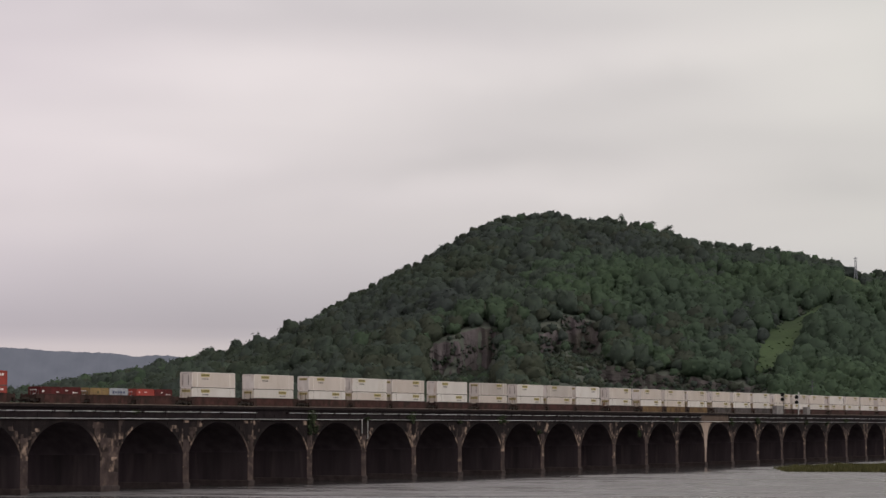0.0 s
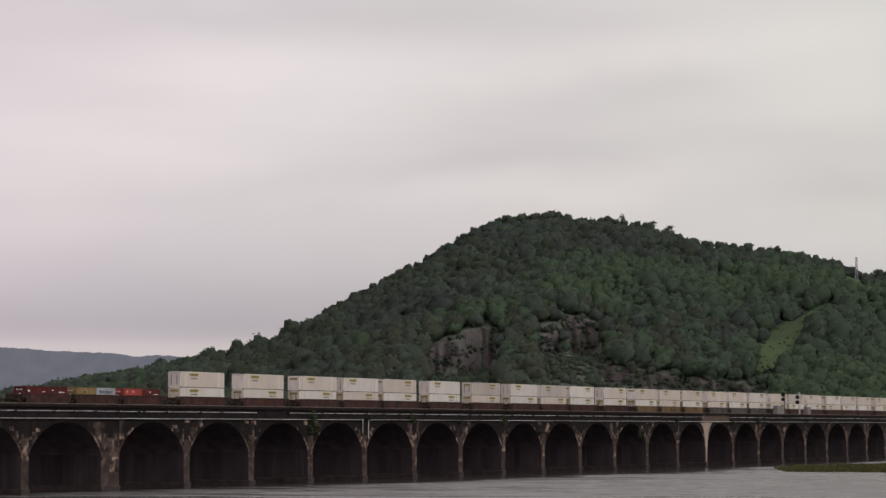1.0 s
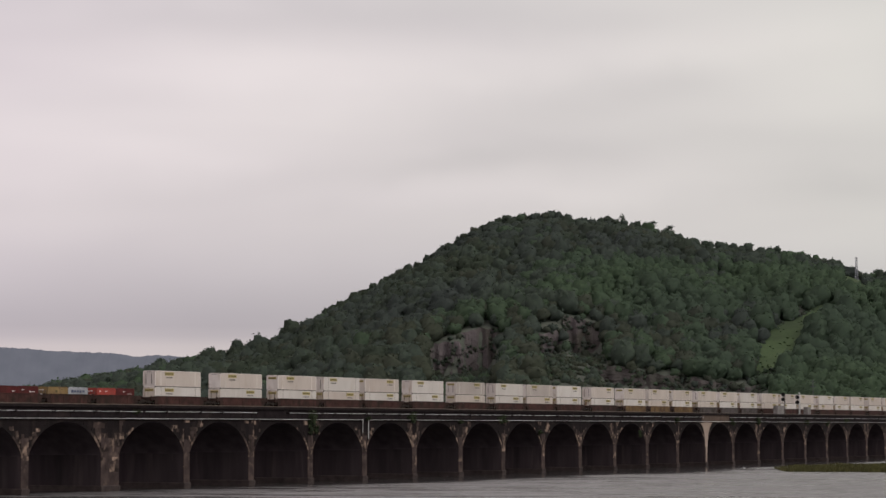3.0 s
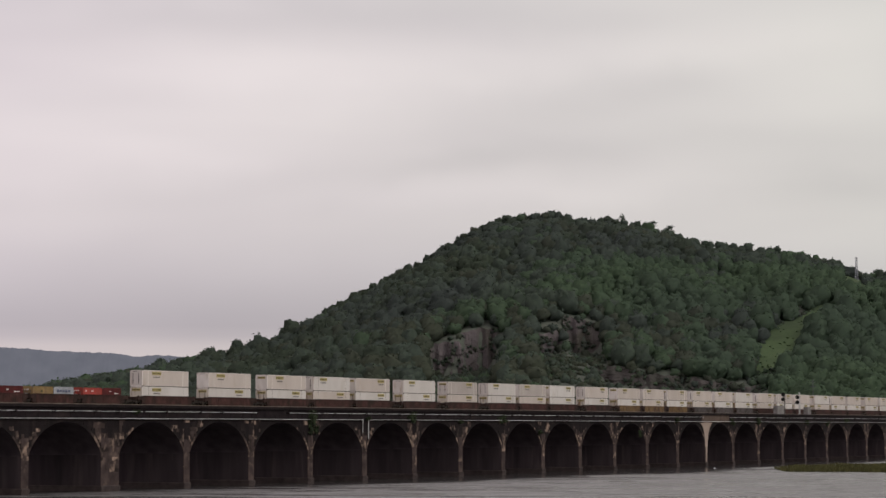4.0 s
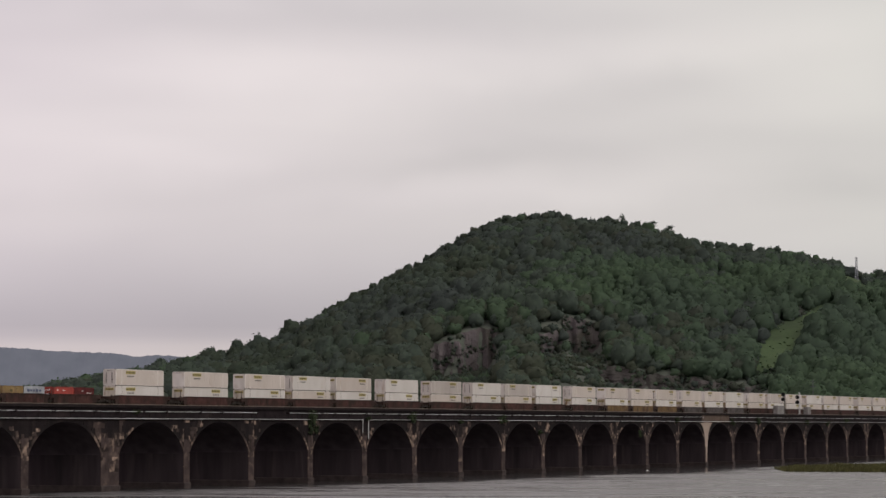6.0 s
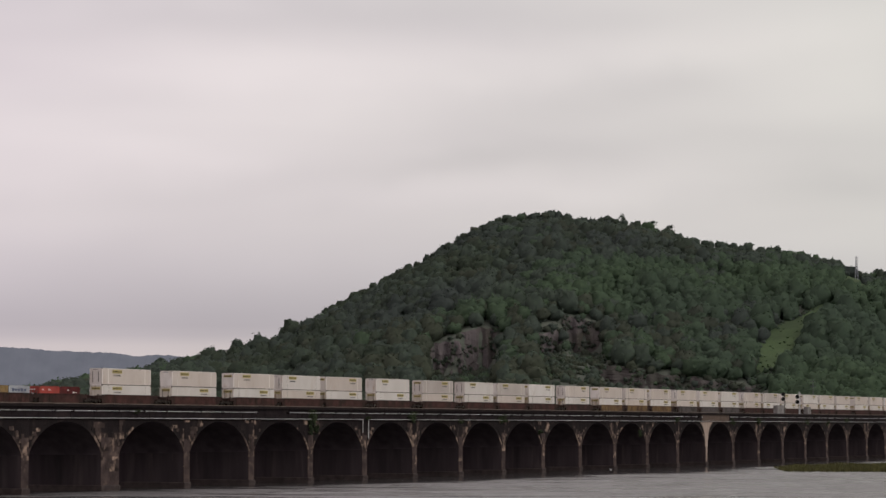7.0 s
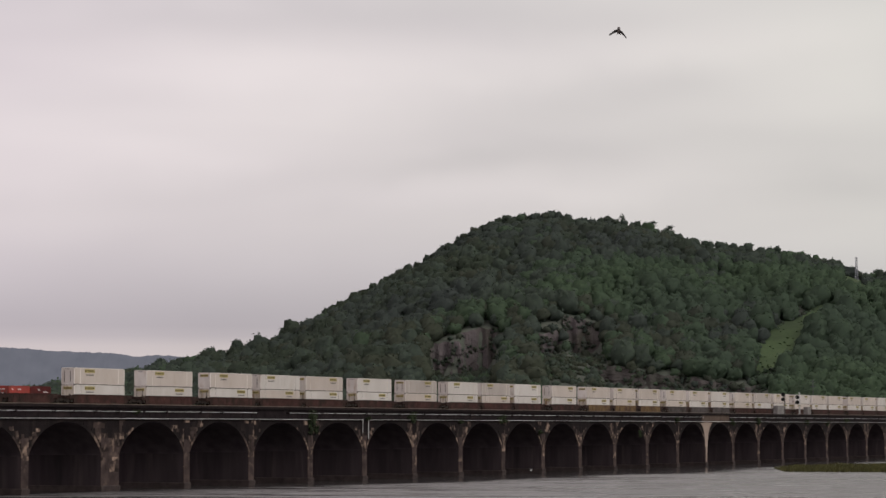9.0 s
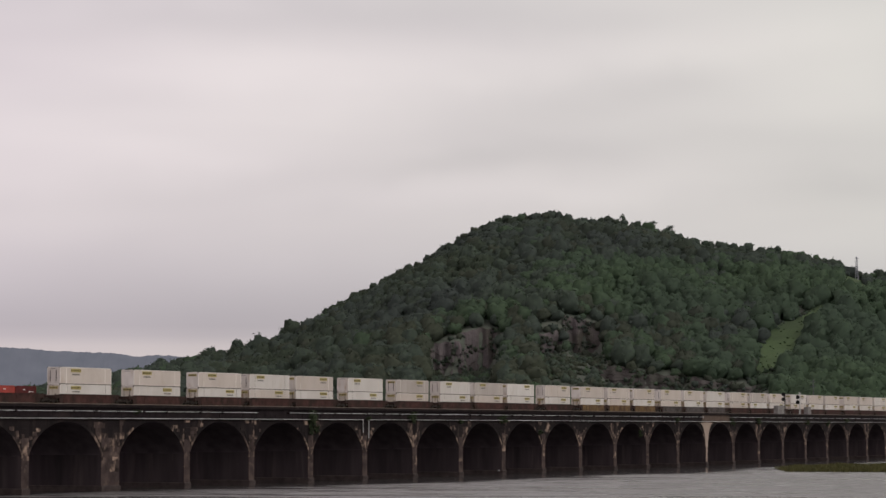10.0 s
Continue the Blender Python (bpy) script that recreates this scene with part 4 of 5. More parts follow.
def build_rocks():
    for i, (cs, hw, v0, v1) in enumerate(CUTS):
        layered = i >= 4

        def fn(U, T, cs=cs, hw=hw, v1=v1, i=i, layered=layered):
            S = cs + U * hw * 1.08
            rim = v1 + swell(S, S * 0 + v1, 14, 70) * 5
            zt, zb = hill_height(S, rim + 1), hill_height(S, rim - 9)
            Z = zb - 1 + (zt - zb + 1.2) * T
            if layered:
                out = blocky(S, Z, 9.0, 1.7, 30 + i) * 1.3 + blocky(S, Z, 3.5, 0.9, 50 + i) * 0.4
            else:
                out = blocky(S, Z, 5.2, 8.0, 30 + i) * 1.5 + blocky(S, Z, 2.3, 3.4, 50 + i) * 0.6 + swell(S, Z, 18, 60 + i) * 0.8
            D = rim - 8.0 + 7.5 * T - out * np.sin(np.clip(T, 0.02, 0.98) * math.pi) ** 0.35
            return np.stack([EYE[0] + RT.x * S + FW.x * D, EYE[1] + RT.y * S + FW.y * D, Z], -1)

        me = grid_mesh("rock_face", np.linspace(-1, 1, 70), np.linspace(0, 1, 76), fn, M_STRATA if layered else M_ROCK, smooth=False)
        label = "low brown layered rock outcrop among scrub on the slope" if layered else "bare fractured grey-brown rock face on the wooded slope"
        single("rock_face", me, None, label, "cliff", group="rock faces on the hill")
    # low growth clinging to the ledges
    r = np.random.RandomState(33)
    pts, rad = [], []
    for i, (cs, hw, v0, v1) in enumerate(CUTS):
        for k in range(70):
            s, t = cs + r.uniform(-1.1, 1.1) * hw, r.rand()
            if swell(np.array([s * 4.0]), np.array([t * 90.0]), 60, 80)[0] < -0.1 and abs(s - cs) < hw * 0.8:
                continue
            rim = v1 + float(swell(np.array([s]), np.array([float(v1)]), 14, 70)[0]) * 5
            zt, zb = float(hill_height(s, rim + 1)), float(hill_height(s, rim - 9))
            p = place_at(s, rim - 9.0 + 7.5 * t, zb + (zt - zb) * t + 0.3)
            pts.append((p.x, p.y, p.z))
            rad.append(r.uniform(0.7, 1.9))
        # scrub over the rubble at the foot
        for k in range(190 if i < 4 else 90):
            s, v = cs + r.uniform(-1.15, 1.15) * hw, r.uniform(v0 - 30, v1 - 16)
            p = place_at(s, v, float(hill_height(s, v)) + 0.3)
            pts.append((p.x, p.y, p.z))
            rad.append(r.uniform(1.1, 2.8) * (1.0 if i < 4 else 0.65))
    n = len(pts)
    VV, FF = gather(BUSHES, pts, rad, [q * 0.9 for q in rad], r.uniform(0, 6.28, n), r.randint(0, len(BUSHES), n))
    me = wooded("ledge_growth", VV, FF, r.choice(4, n, p=(0.35, 0.2, 0.1, 0.35)), len(BUSHES[0][1]))
    single("ledge_growth", me, None, "green bushes clinging to the rock ledges", "bushes", kind="stuff")


build_rocks()


def build_meadow():
    def fn(T, U):
        vs = [c[1] for c in CLEARING]
        Vd = np.interp(T, np.linspace(0, 1, len(vs)), vs)
        mid, half = np.interp(Vd, vs, [c[0] for c in CLEARING]), np.interp(Vd, vs, [c[2] for c in CLEARING])
        S = mid + U * (half + 6)
        Z = hill_height(S, Vd) + 0.8 * np.clip(T * 12 - 0.4, -1, 1) + swell(S, Vd, 14, 50) * 0.3
        return np.stack([EYE[0] + RT.x * S + FW.x * Vd, EYE[1] + RT.y * S + FW.y * Vd, Z], -1)

    me = grid_mesh("grass_clearing", np.linspace(0, 1, 140), np.linspace(-1, 1, 18), fn, M_GRASS)
    single("grass_clearing", me, None, "bright green mown power-line clearing on the wooded hill", "meadow", kind="stuff")
    r = np.random.RandomState(44)
    pts, rad = [], []
    vs = [c[1] for c in CLEARING]
    while len(pts) < 70:
        v = r.uniform(1500, 1640) if r.rand() < 0.75 else r.uniform(1715, 1830)
        half = float(np.interp(v, vs, [c[2] for c in CLEARING]))
        s = float(np.interp(v, vs, [c[0] for c in CLEARING])) + r.uniform(-1.15, 1.15) * half
        p = place_at(s, v, float(hill_height(s, v)) + 0.8)
        pts.append((p.x, p.y, p.z))
        rad.append(r.uniform(0.4, 1.3))
    VV, FF = gather(PLAIN_CROWNS, pts, rad, [q * 0.45 for q in rad], r.uniform(0, 6.28, len(pts)), r.randint(0, 10, len(pts)))
    # bushes that close the foot and the edges of the clearing
    edge = []
    while len(edge) < 160:
        foot = r.rand() < 0.5
        v = r.uniform(1472, 1512) if foot else r.uniform(1505, 1625)
        half = float(np.interp(v, vs, [c[2] for c in CLEARING]))
        s = float(np.interp(v, vs, [c[0] for c in CLEARING])) + (r.uniform(-2.2, 2.2) if foot else r.choice((-1, 1)) * r.uniform(1.0, 1.5)) * (half + 2)
        edge.append((s, v, r.uniform(1.0, 2.6)))
    at = [tuple(place_at(s, v, float(hill_height(s, v)) + 0.4)) for s, v, q in edge]
    E1, E2 = gather(BUSHES, at, [e[2] for e in edge], [e[2] * 0.9 for e in edge], r.uniform(0, 6.28, len(edge)), r.randint(0, len(BUSHES), len(edge)))
    hedge = wooded("bushes", E1, E2, r.choice(4, len(edge), p=(0.4, 0.2, 0.3, 0.1)), len(BUSHES[0][1]))
    single("bushes", hedge, None, "rounded green bushes along the edge of the clearing", "bushes", kind="stuff")
    single("scrub", mesh_from_arrays("scrub", VV, FF, M_GRASS), None, "tufts and low scrub in the grass clearing", "scrub", kind="stuff")


build_meadow()


# ---------------------------------------------------------------- the train
TRACK_SIDE, RAIL_Z, SPEED = 6.45, 15.0, -4.43       # near side of the boxes, rail head, metres a second along x
FLOOR_Z = 15.35
MOVERS = []                                         # (thing, place at the start)
CACHE = {}


def shared(key, make):
    if key not in CACHE:
        CACHE[key] = make()
    return CACHE[key]


def riding(ob, x, y, z):
    ob.matrix_basis = Matrix.Translation((x, y, z))
    MOVERS.append((ob, Vector((x, y, z))))


def box_body(length, height, mat):
    """A container: skin with shallow ribs, inset a little inside its frame."""
    bm = bmesh.new()
    w = 2.59
    box(bm, 0.03, length - 0.03, 0.03, w - 0.03, 0.12, height - 0.05)
    n = int(length / 0.6)
    for i in range(1, n):
        x = length * i / n
        for y0, y1 in ((0.022, 0.04), (w - 0.04, w - 0.022)):
            box(bm, x - 0.11, x + 0.11, y0, y1, 0.14, height - 0.1)
    return mesh_of("body", bm, mat)


def box_frame(length, height, mat, posts):
    """Corner posts, bottom rails, top rails and the lifting posts set in from the ends."""
    bm = bmesh.new()
    w = 2.59
    for y0, y1 in ((-0.005, 0.09), (w - 0.09, w + 0.005)):
        box(bm, 0, length, y0, y1, 0.0, 0.15)
        box(bm, 0, length, y0, y1, height - 0.09, height)
        for x in (0.0, length - 0.13):
            box(bm, x - 0.003, x + 0.133, y0 - 0.003, y1 + 0.003, 0.0, height)
        for x in posts:
            box(bm, x - 0.07, x + 0.07, y0 + 0.002, y1, 0.1, height - 0.05)
    for x in (0.0, length - 0.1):
        box(bm, x, x + 0.1, 0, w, 0.0, 0.15)
        box(bm, x, x + 0.1, 0, w, height - 0.1, height)
    return mesh_of("frame", bm, mat)


def castings(length, height, posts):
    bm = bmesh.new()
    for x in [0.08, length - 0.08] + list(posts):
        for y in (0.07, 2.52):
            for z in (0.06, height - 0.06):
                box(bm, x - 0.1, x + 0.1, y - 0.09, y + 0.09, z - 0.07, z + 0.07, 0.01)
    # dark strip along the bottom edge stands in for the shaded gap between boxes
    for y0, y1 in ((-0.012, 0.02), (2.57, 2.602)):
        box(bm, 0, length, y0, y1, -0.05, 0.12)
    for x in posts:
        for y0, y1 in ((-0.015, 0.02), (2.57, 2.605)):
            box(bm, x + 0.08, x + 0.13, y0, y1, 0.12, height - 0.12)
    return mesh_of("corner_hardware", bm, M_SEAM)


def end_panel(height, mat):
    bm = bmesh.new()
    box(bm, -0.012, 0.05, 0.12, 2.47, 0.16, height - 0.11)
    return mesh_of("end_panel", bm, mat)


def lock_bar(height):
    bm = bmesh.new()
    rod(bm, (-0.05, 0, 0.45), (-0.05, 0, height - 0.55), 0.06, n=6)
    box(bm, -0.1, -0.03, -0.17, 0.05, 1.0, 1.12)
    return mesh_of("locking_bar", bm, M_SEAM)


def logo_plate(w, h):
    bm = bmesh.new()
    box(bm, 0, w, -0.024, 0.0, 0, h, 0.008)
    return mesh_of("logo_plate", bm, M_YELLOW)


def bars(w, h, n, mat, seed, depth=0.03):
    """Unreadable lettering as plain bars along a line w long and h high."""
    r = random.Random(seed)
    bm = bmesh.new()
    x = 0.04 * w
    step = w * 0.92 / n
    for i in range(n):
        z0, z1 = (0.3, 0.72) if i % 3 else (0.22, 0.8)
        box(bm, x, x + step * r.uniform(0.6, 0.78), -depth, -0.005, z0 * h, z1 * h)
        x += step
    return mesh_of("lettering", bm, mat)


SIDE_END = Matrix.Rotation(radians(-90), 4, "Z")


PAINTS = {"c": M_WHITE, "w": M_CLEAN, "g": M_GREYWHITE}
HUES = {"c": "cream-white", "w": "clean white", "g": "greyed white"}


def white_container(x, z, logo_x, door, end_logo, marked, paint):
    L, Hh = 16.15, 2.9
    c = thing("shipping_container", f"long {HUES[paint]} shipping container with yellow emblem, stacked on well car", "container", "white containers on the train")
    posts = (1.98, 14.17)
    part("body", shared(("wb", paint), lambda: box_body(L, Hh, PAINTS[paint])), None, c)
    part("frame", shared("wf", lambda: box_frame(L, Hh, M_WHITE_END, posts)), None, c)
    part("corner_hardware", shared(("wc", marked), lambda: castings(L, Hh, posts if marked else ())), None, c, "dark steel corner castings and bottom seam strip")["kind"] = "stuff"
    low = z < FLOOR_Z + 1
    e = part("end_panel", shared(("we", low), lambda: end_panel(Hh, M_END_DIRTY if low else M_WHITE_END)), None, c,
             "rust-streaked white end wall" if low else "grimy white end wall")
    if door:
        for y in (0.75, 1.95):
            part("locking_bar", shared("lb", lambda: lock_bar(Hh)), None, e, "dark steel locking bar", at=Matrix.Translation((0, y, 0)))
    if end_logo:
        at = Matrix.Translation((-0.02, 2.15, 2.1)) @ SIDE_END
        p = part("logo_plate", shared("lp2", lambda: logo_plate(1.75, 0.45)), None, e, "small yellow emblem plate", at=at)
        part("lettering", shared("ll2", lambda: bars(1.75, 0.45, 7, M_INK, 5, 0.045)), None, p)
    else:
        at = Matrix.Translation((-0.03, 1.9, 2.55)) @ SIDE_END
        part("lettering", shared("ll4", lambda: bars(1.2, 0.22, 5, M_GREYINK, 6)), None, e, at=at)
    p = part("logo_plate", shared("lp", lambda: logo_plate(3.2, 0.6)), None, c, "yellow emblem plate with dark print", at=Matrix.Translation((logo_x, 0, 2.05)))
    part("lettering", shared("ll", lambda: bars(3.2, 0.6, 8, M_INK, 7, 0.04)), None, p)
    part("lettering", shared("lg", lambda: bars(2.6, 0.42, 8, M_GREYINK, 8)), None, c, "grey lettering", at=Matrix.Translation((logo_x + 0.35, 0, 1.45)))
    riding(c, x, TRACK_SIDE, z)
    return c


def small_container(x, z, length, height, mat, label, marks, mark_mat, hue):
    c = thing("shipping_container", label, "container", "small containers at the train's head")
    part("body", shared(("sb", length, height, hue), lambda: box_body(length, height, mat)), None, c)
    part("frame", shared(("sf", length, height, hue), lambda: box_frame(length, height, mat, ())), None, c)
    part("corner_hardware", shared(("sc", length, height), lambda: castings(length, height, ())), None, c, "dark steel corner castings and bottom seam strip")["kind"] = "stuff"
    e = part("end_panel", shared(("se", height, hue), lambda: end_panel(height, mat)), None, c)
    for y in (0.5, 1.0, 1.6, 2.1):
        part("locking_bar", shared(("slb", height), lambda: lock_bar(height)), None, e, "dark steel locking bar", at=Matrix.Translation((0, y, 0)))
    part("lettering", shared(("sel", hue), lambda: bars(1.5, 0.3, 4, M_PRINT, 31)), None, e, at=Matrix.Translation((-0.03, 2.2, 1.75)) @ SIDE_END)
    part("lettering", shared(("sel2", hue), lambda: bars(0.9, 0.28, 3, M_PRINT, 32)), None, e, at=Matrix.Translation((-0.03, 1.6, 1.1)) @ SIDE_END)
    for i, (mx, mz, mw, mh, n) in enumerate(marks):
        part("lettering", bars(mw, mh, n, mark_mat, 70 + i), None, c, "", at=Matrix.Translation((mx, 0, mz)))
    riding(c, x, TRACK_SIDE, z)
    return c


def well_mesh(length, mat):
    """The well of one unit: deep side sills with posts, lowered floor and raised ends; x runs along the box it carries."""
    bm = bmesh.new()
    for y0, y1 in ((-0.30, -0.10), (2.69, 2.89)):
        box(bm, 0.6, length - 0.6, y0, y1, -0.25, 1.22)
        box(bm, 0.6, length - 0.6, y0 - 0.07, y1 + 0.07, 1.12, 1.27, 0.02)
        box(bm, 0.6, length - 0.6, y0 - 0.07, y1 + 0.07, -0.3, -0.12, 0.02)
        n = 6
        for i in range(n + 1):
            x = 0.9 + (length - 1.8) * i / n
            box(bm, x - 0.06, x + 0.06, y0 - 0.015, y1 + 0.015, -0.25, 1.2)
    box(bm, 0.2, length - 0.2, -0.1, 2.69, -0.28, -0.02)
    return mesh_of("well", bm, mat)


def platform_mesh():
    """The raised end of a well over its bogie: a dark deck between drooping side sills."""
    bm = bmesh.new()
    for y0, y1 in ((-0.30, -0.10), (2.69, 2.89)):
        box(bm, -1.9, 0.6, y0, y1, 0.5, 1.12, 0.02)
        box(bm, -0.6, 0.6, y0 - 0.005, y1 + 0.005, -0.2, 1.24, 0.02)
        box(bm, -1.75, -1.55, y0 - 0.02, y1 + 0.02, 0.3, 1.3, 0.02)
    box(bm, -2.0, 0.3, -0.05, 2.64, 0.35, 1.05, 0.03)
    return mesh_of("end_platform", bm, M_PLATFORM)


def bogie_mesh():
    bm = bmesh.new()
    for y in (0.08, 2.5):
        box(bm, -1.25, 1.25, y - 0.09, y + 0.09, -0.05, 0.22, 0.04)
        box(bm, -0.45, 0.45, y - 0.14, y + 0.14, -0.2, 0.32, 0.04)
        for x in (-0.89, 0.89):
            box(bm, x - 0.2, x + 0.2, y - 0.13, y + 0.13, -0.08, 0.28, 0.05)
    box(bm, -0.25, 0.25, 0.1, 2.5, 0.1, 0.5)
    return mesh_of("bogie", bm, M_STEEL)


def wheel_mesh():
    bm = bmesh.new()
    for y in (0.5, 2.02):
        rod(bm, (0, y - 0.06, 0), (0, y + 0.06, 0), 0.42, n=18)
    rod(bm, (0, 0.2, 0), (0, 2.4, 0), 0.08)
    return mesh_of("wheelset", bm, M_STEEL)


def well_car(starts, length, mat, hue, label):
    """starts: where each carried box begins; neighbouring units share a bogie."""
    x0 = starts[0]
    car = thing("well_car", label, "railway wagon", "well cars of the train")
    pitch = starts[1] - starts[0] if len(starts) > 1 else 0
    spots = [-2.0] + [s - x0 - (pitch - length) / 2 for s in starts[1:]] + [starts[-1] - x0 + length + 2.0]
    for s in starts:
        part("well", shared(("well", length, hue), lambda: well_mesh(length, mat)), None, car, at=Matrix.Translation((s - x0, 0, 0)))
        part("end_platform", shared("platform", platform_mesh), None, car, "dark end platform", at=Matrix.Translation((s - x0, 0, 0)))
        part("end_platform", shared("platform", platform_mesh), None, car, "dark end platform",
             at=Matrix.Translation((s - x0 + length, 2.59, 0)) @ Matrix.Rotation(math.pi, 4, "Z"))
    for s in spots:
        bo = part("bogie", shared("bogie", bogie_mesh), None, car, "grimy steel bogie", at=Matrix.Translation((s, 0, 0.07)))
        for d in (-0.89, 0.89):
            part("wheelset", shared("wheel", wheel_mesh), None, bo, at=Matrix.Translation((d, 0, 0)))
    for e, s in ((spots[0], -1), (spots[-1], 1)):
        bm = bmesh.new()
        box(bm, e, e + s * 2.1, 1.1, 1.5, 0.35, 0.65) if s > 0 else box(bm, e - 2.1, e, 1.1, 1.5, 0.35, 0.65)
        part("coupler", bm, M_STEEL, car, "steel coupler")
    riding(car, x0, TRACK_SIDE, FLOOR_Z)
    return car


def build_train():
    brown, yellow, grey = (M_RUSTCAR, "rust", "rust-brown"), (M_YELLOWCAR, "yellow", "faded yellow"), (M_GREYCAR, "grey", "dull grey")
    # boxes carried: first place of each, then logo offsets above and below, doors, end emblem
    cars = [((410.7,), brown), ((434.2,), brown), ((457.0, 476.4, 495.3), brown), ((518.3,), brown), ((541.2,), brown),
            ((563.7, 582.4, 601.4), brown), ((624.7,), brown), ((648.0, 667.0, 686.0), yellow), ((707.5, 726.5, 745.5), grey),
            ((767.0, 786.0, 805.0), brown), ((827.5, 846.5, 865.5), brown), ((888.0, 907.0, 926.0), brown)]
    logos = [(3.3, 3.3), (2.9, 10.0), (3.5, 10.2), (2.7, 10.2), (10.3, 10.3), (2.6, 10.0), (10.0, 10.0), (3.0, 10.3), (3.0, 11.0), (10.3, 10.3), (10.6, 10.2),
             (3.5, 10.4), (3.0, 10.2), (10.5, 10.5)]
    above, below = "cccwcwgwgwcccc" + "ccwcgcwc", "wwwcwwcwcwwwcw" + "cwwcwwcw"      # paint of the upper and lower box
    r = random.Random(8)
    k = 0
    for starts, (mat, hue, word) in cars:
        well_car(starts, 16.15, mat, hue, f"{word} steel well car carrying stacked white containers")
        for x in starts:
            lo = logos[k] if k < len(logos) else (r.choice((3.0, 10.3)), r.choice((3.0, 10.3, 10.3)))
            white_container(x, FLOOR_Z, lo[1], k % 3 != 0, True, k % 5 != 1, below[k % len(below)])
            white_container(x + r.uniform(-0.06, 0.06), FLOOR_Z + 2.95, lo[0], k % 7 in (0, 6, 3), k % 7 in (2, 4, 6), k % 9 == 3, above[k % len(above)])
            k += 1
    # the cars ahead carry small boxes, one layer high
    well_car((346.0 - 0.0 - 7.1 - 15.0, 338.9), 12.2, M_RUSTCAR, "rust", "rust-brown articulated well car carrying red containers")
    well_car((361.0, 376.1, 391.3), 12.2, M_RUSTCAR, "rust", "rust-brown articulated well car carrying small containers")
    zf = FLOOR_Z + 0.02
    for x in (323.9, 338.9):
        for z, mark in ((zf, 1.0), (zf + 2.44, 1.2)):
            small_container(x, z, 12.19, 2.44, M_RED, "bright red shipping container with white lettering, stacked on well car",
                            ((7.5, 1.45, 3.9, 0.7, 5),), M_PRINT, "red")
    small_container(361.0, zf, 6.06, 2.44, M_DKRED, "maroon short shipping container in a well car", ((0.3, 1.4, 0.7, 0.5, 2), (4.6, 1.4, 0.9, 0.3, 2)), M_PRINT, "maroon")
    small_container(367.15, zf, 6.06, 2.44, M_DKRED, "maroon short shipping container in a well car", ((1.2, 1.7, 0.9, 0.25, 2), (3.4, 1.35, 2.0, 0.3, 3)), M_PRINT, "maroon")
    small_container(376.1, zf, 6.06, 2.44, M_TAN, "tan short shipping container in a well car", ((2.2, 1.3, 0.9, 0.7, 1), (4.0, 1.9, 0.5, 0.2, 1)), M_INK, "tan")
    small_container(382.35, zf, 6.06, 2.44, M_SILVER, "silver-grey short shipping container with dark lettering in a well car",
                    ((0.7, 1.3, 4.7, 0.85, 5),), M_BLUEINK, "silver")
    small_container(391.3, zf, 6.06, 2.44, M_RED, "bright red short shipping container in a well car", ((0.8, 1.7, 0.5, 0.3, 1), (2.6, 1.7, 0.9, 0.3, 2)), M_PRINT, "red")
    small_container(397.5, zf, 6.06, 2.44, M_DKRED, "maroon short shipping container in a well car", ((2.2, 1.7, 0.7, 0.25, 2), (3.8, 1.35, 1.7, 0.25, 3)), M_PRINT, "maroon")


build_train()


# ---------------------------------------------------------------- on the bridge: signals, cabinets, growth
def build_signal(x, heads, top, mast_x, mat):
    s = thing("railway_signal", "slender pale railway signal mast with black round heads", "railway signal", "signals on the bridge")
    s.matrix_basis = Matrix.Translation((x, 1.2, 14.62))
    bm = bmesh.new()
    rod(bm, (mast_x, 0, 0), (mast_x, 0, top), 0.16, 0.12, n=10)
    box(bm, mast_x - 0.35, mast_x + 0.35, -0.35, 0.35, 0, 0.25, 0.03)
    part("mast", bm, mat, s, "slender signal mast")
    bm = bmesh.new()
    for d in (-0.25, 0.25):
        rod(bm, (mast_x + 0.45, d, 0), (mast_x + 0.45, d, top - 0.3), 0.04, n=5)
    z = 0.4
    while z < top - 0.4:
        rod(bm, (mast_x + 0.45, -0.25, z), (mast_x + 0.45, 0.25, z), 0.03, n=5)
        z += 0.45
    part("ladder", bm, mat, s, "narrow ladder")
    for z in heads:
        h = bmesh.new()
        rod(h, (-0.18, 0, z), (0.02, 0, z), 0.62, n=20)
        rod(h, (0.02, 0, z), (mast_x, 0, z), 0.1, n=6)
        disc = part("signal_head", h, M_SIGNAL, s, "black round signal head")
        for a in range(3):
            an = radians(90 + 120 * a)
            v = bmesh.new()
            c = Vector((-0.2, 0.28 * math.cos(an), z + 0.28 * math.sin(an)))
            rod(v, c, c + Vector((-0.3, 0, -0.03)), 0.13, n=10)
            part("visor", v, M_SIGNAL, disc, "black lamp visor")


build_signal(758.3, (6.25, 4.75), 6.4, 1.2, M_SEAM)
build_signal(773.0, (5.6, 4.0), 7.3, 1.9, M_ALU)


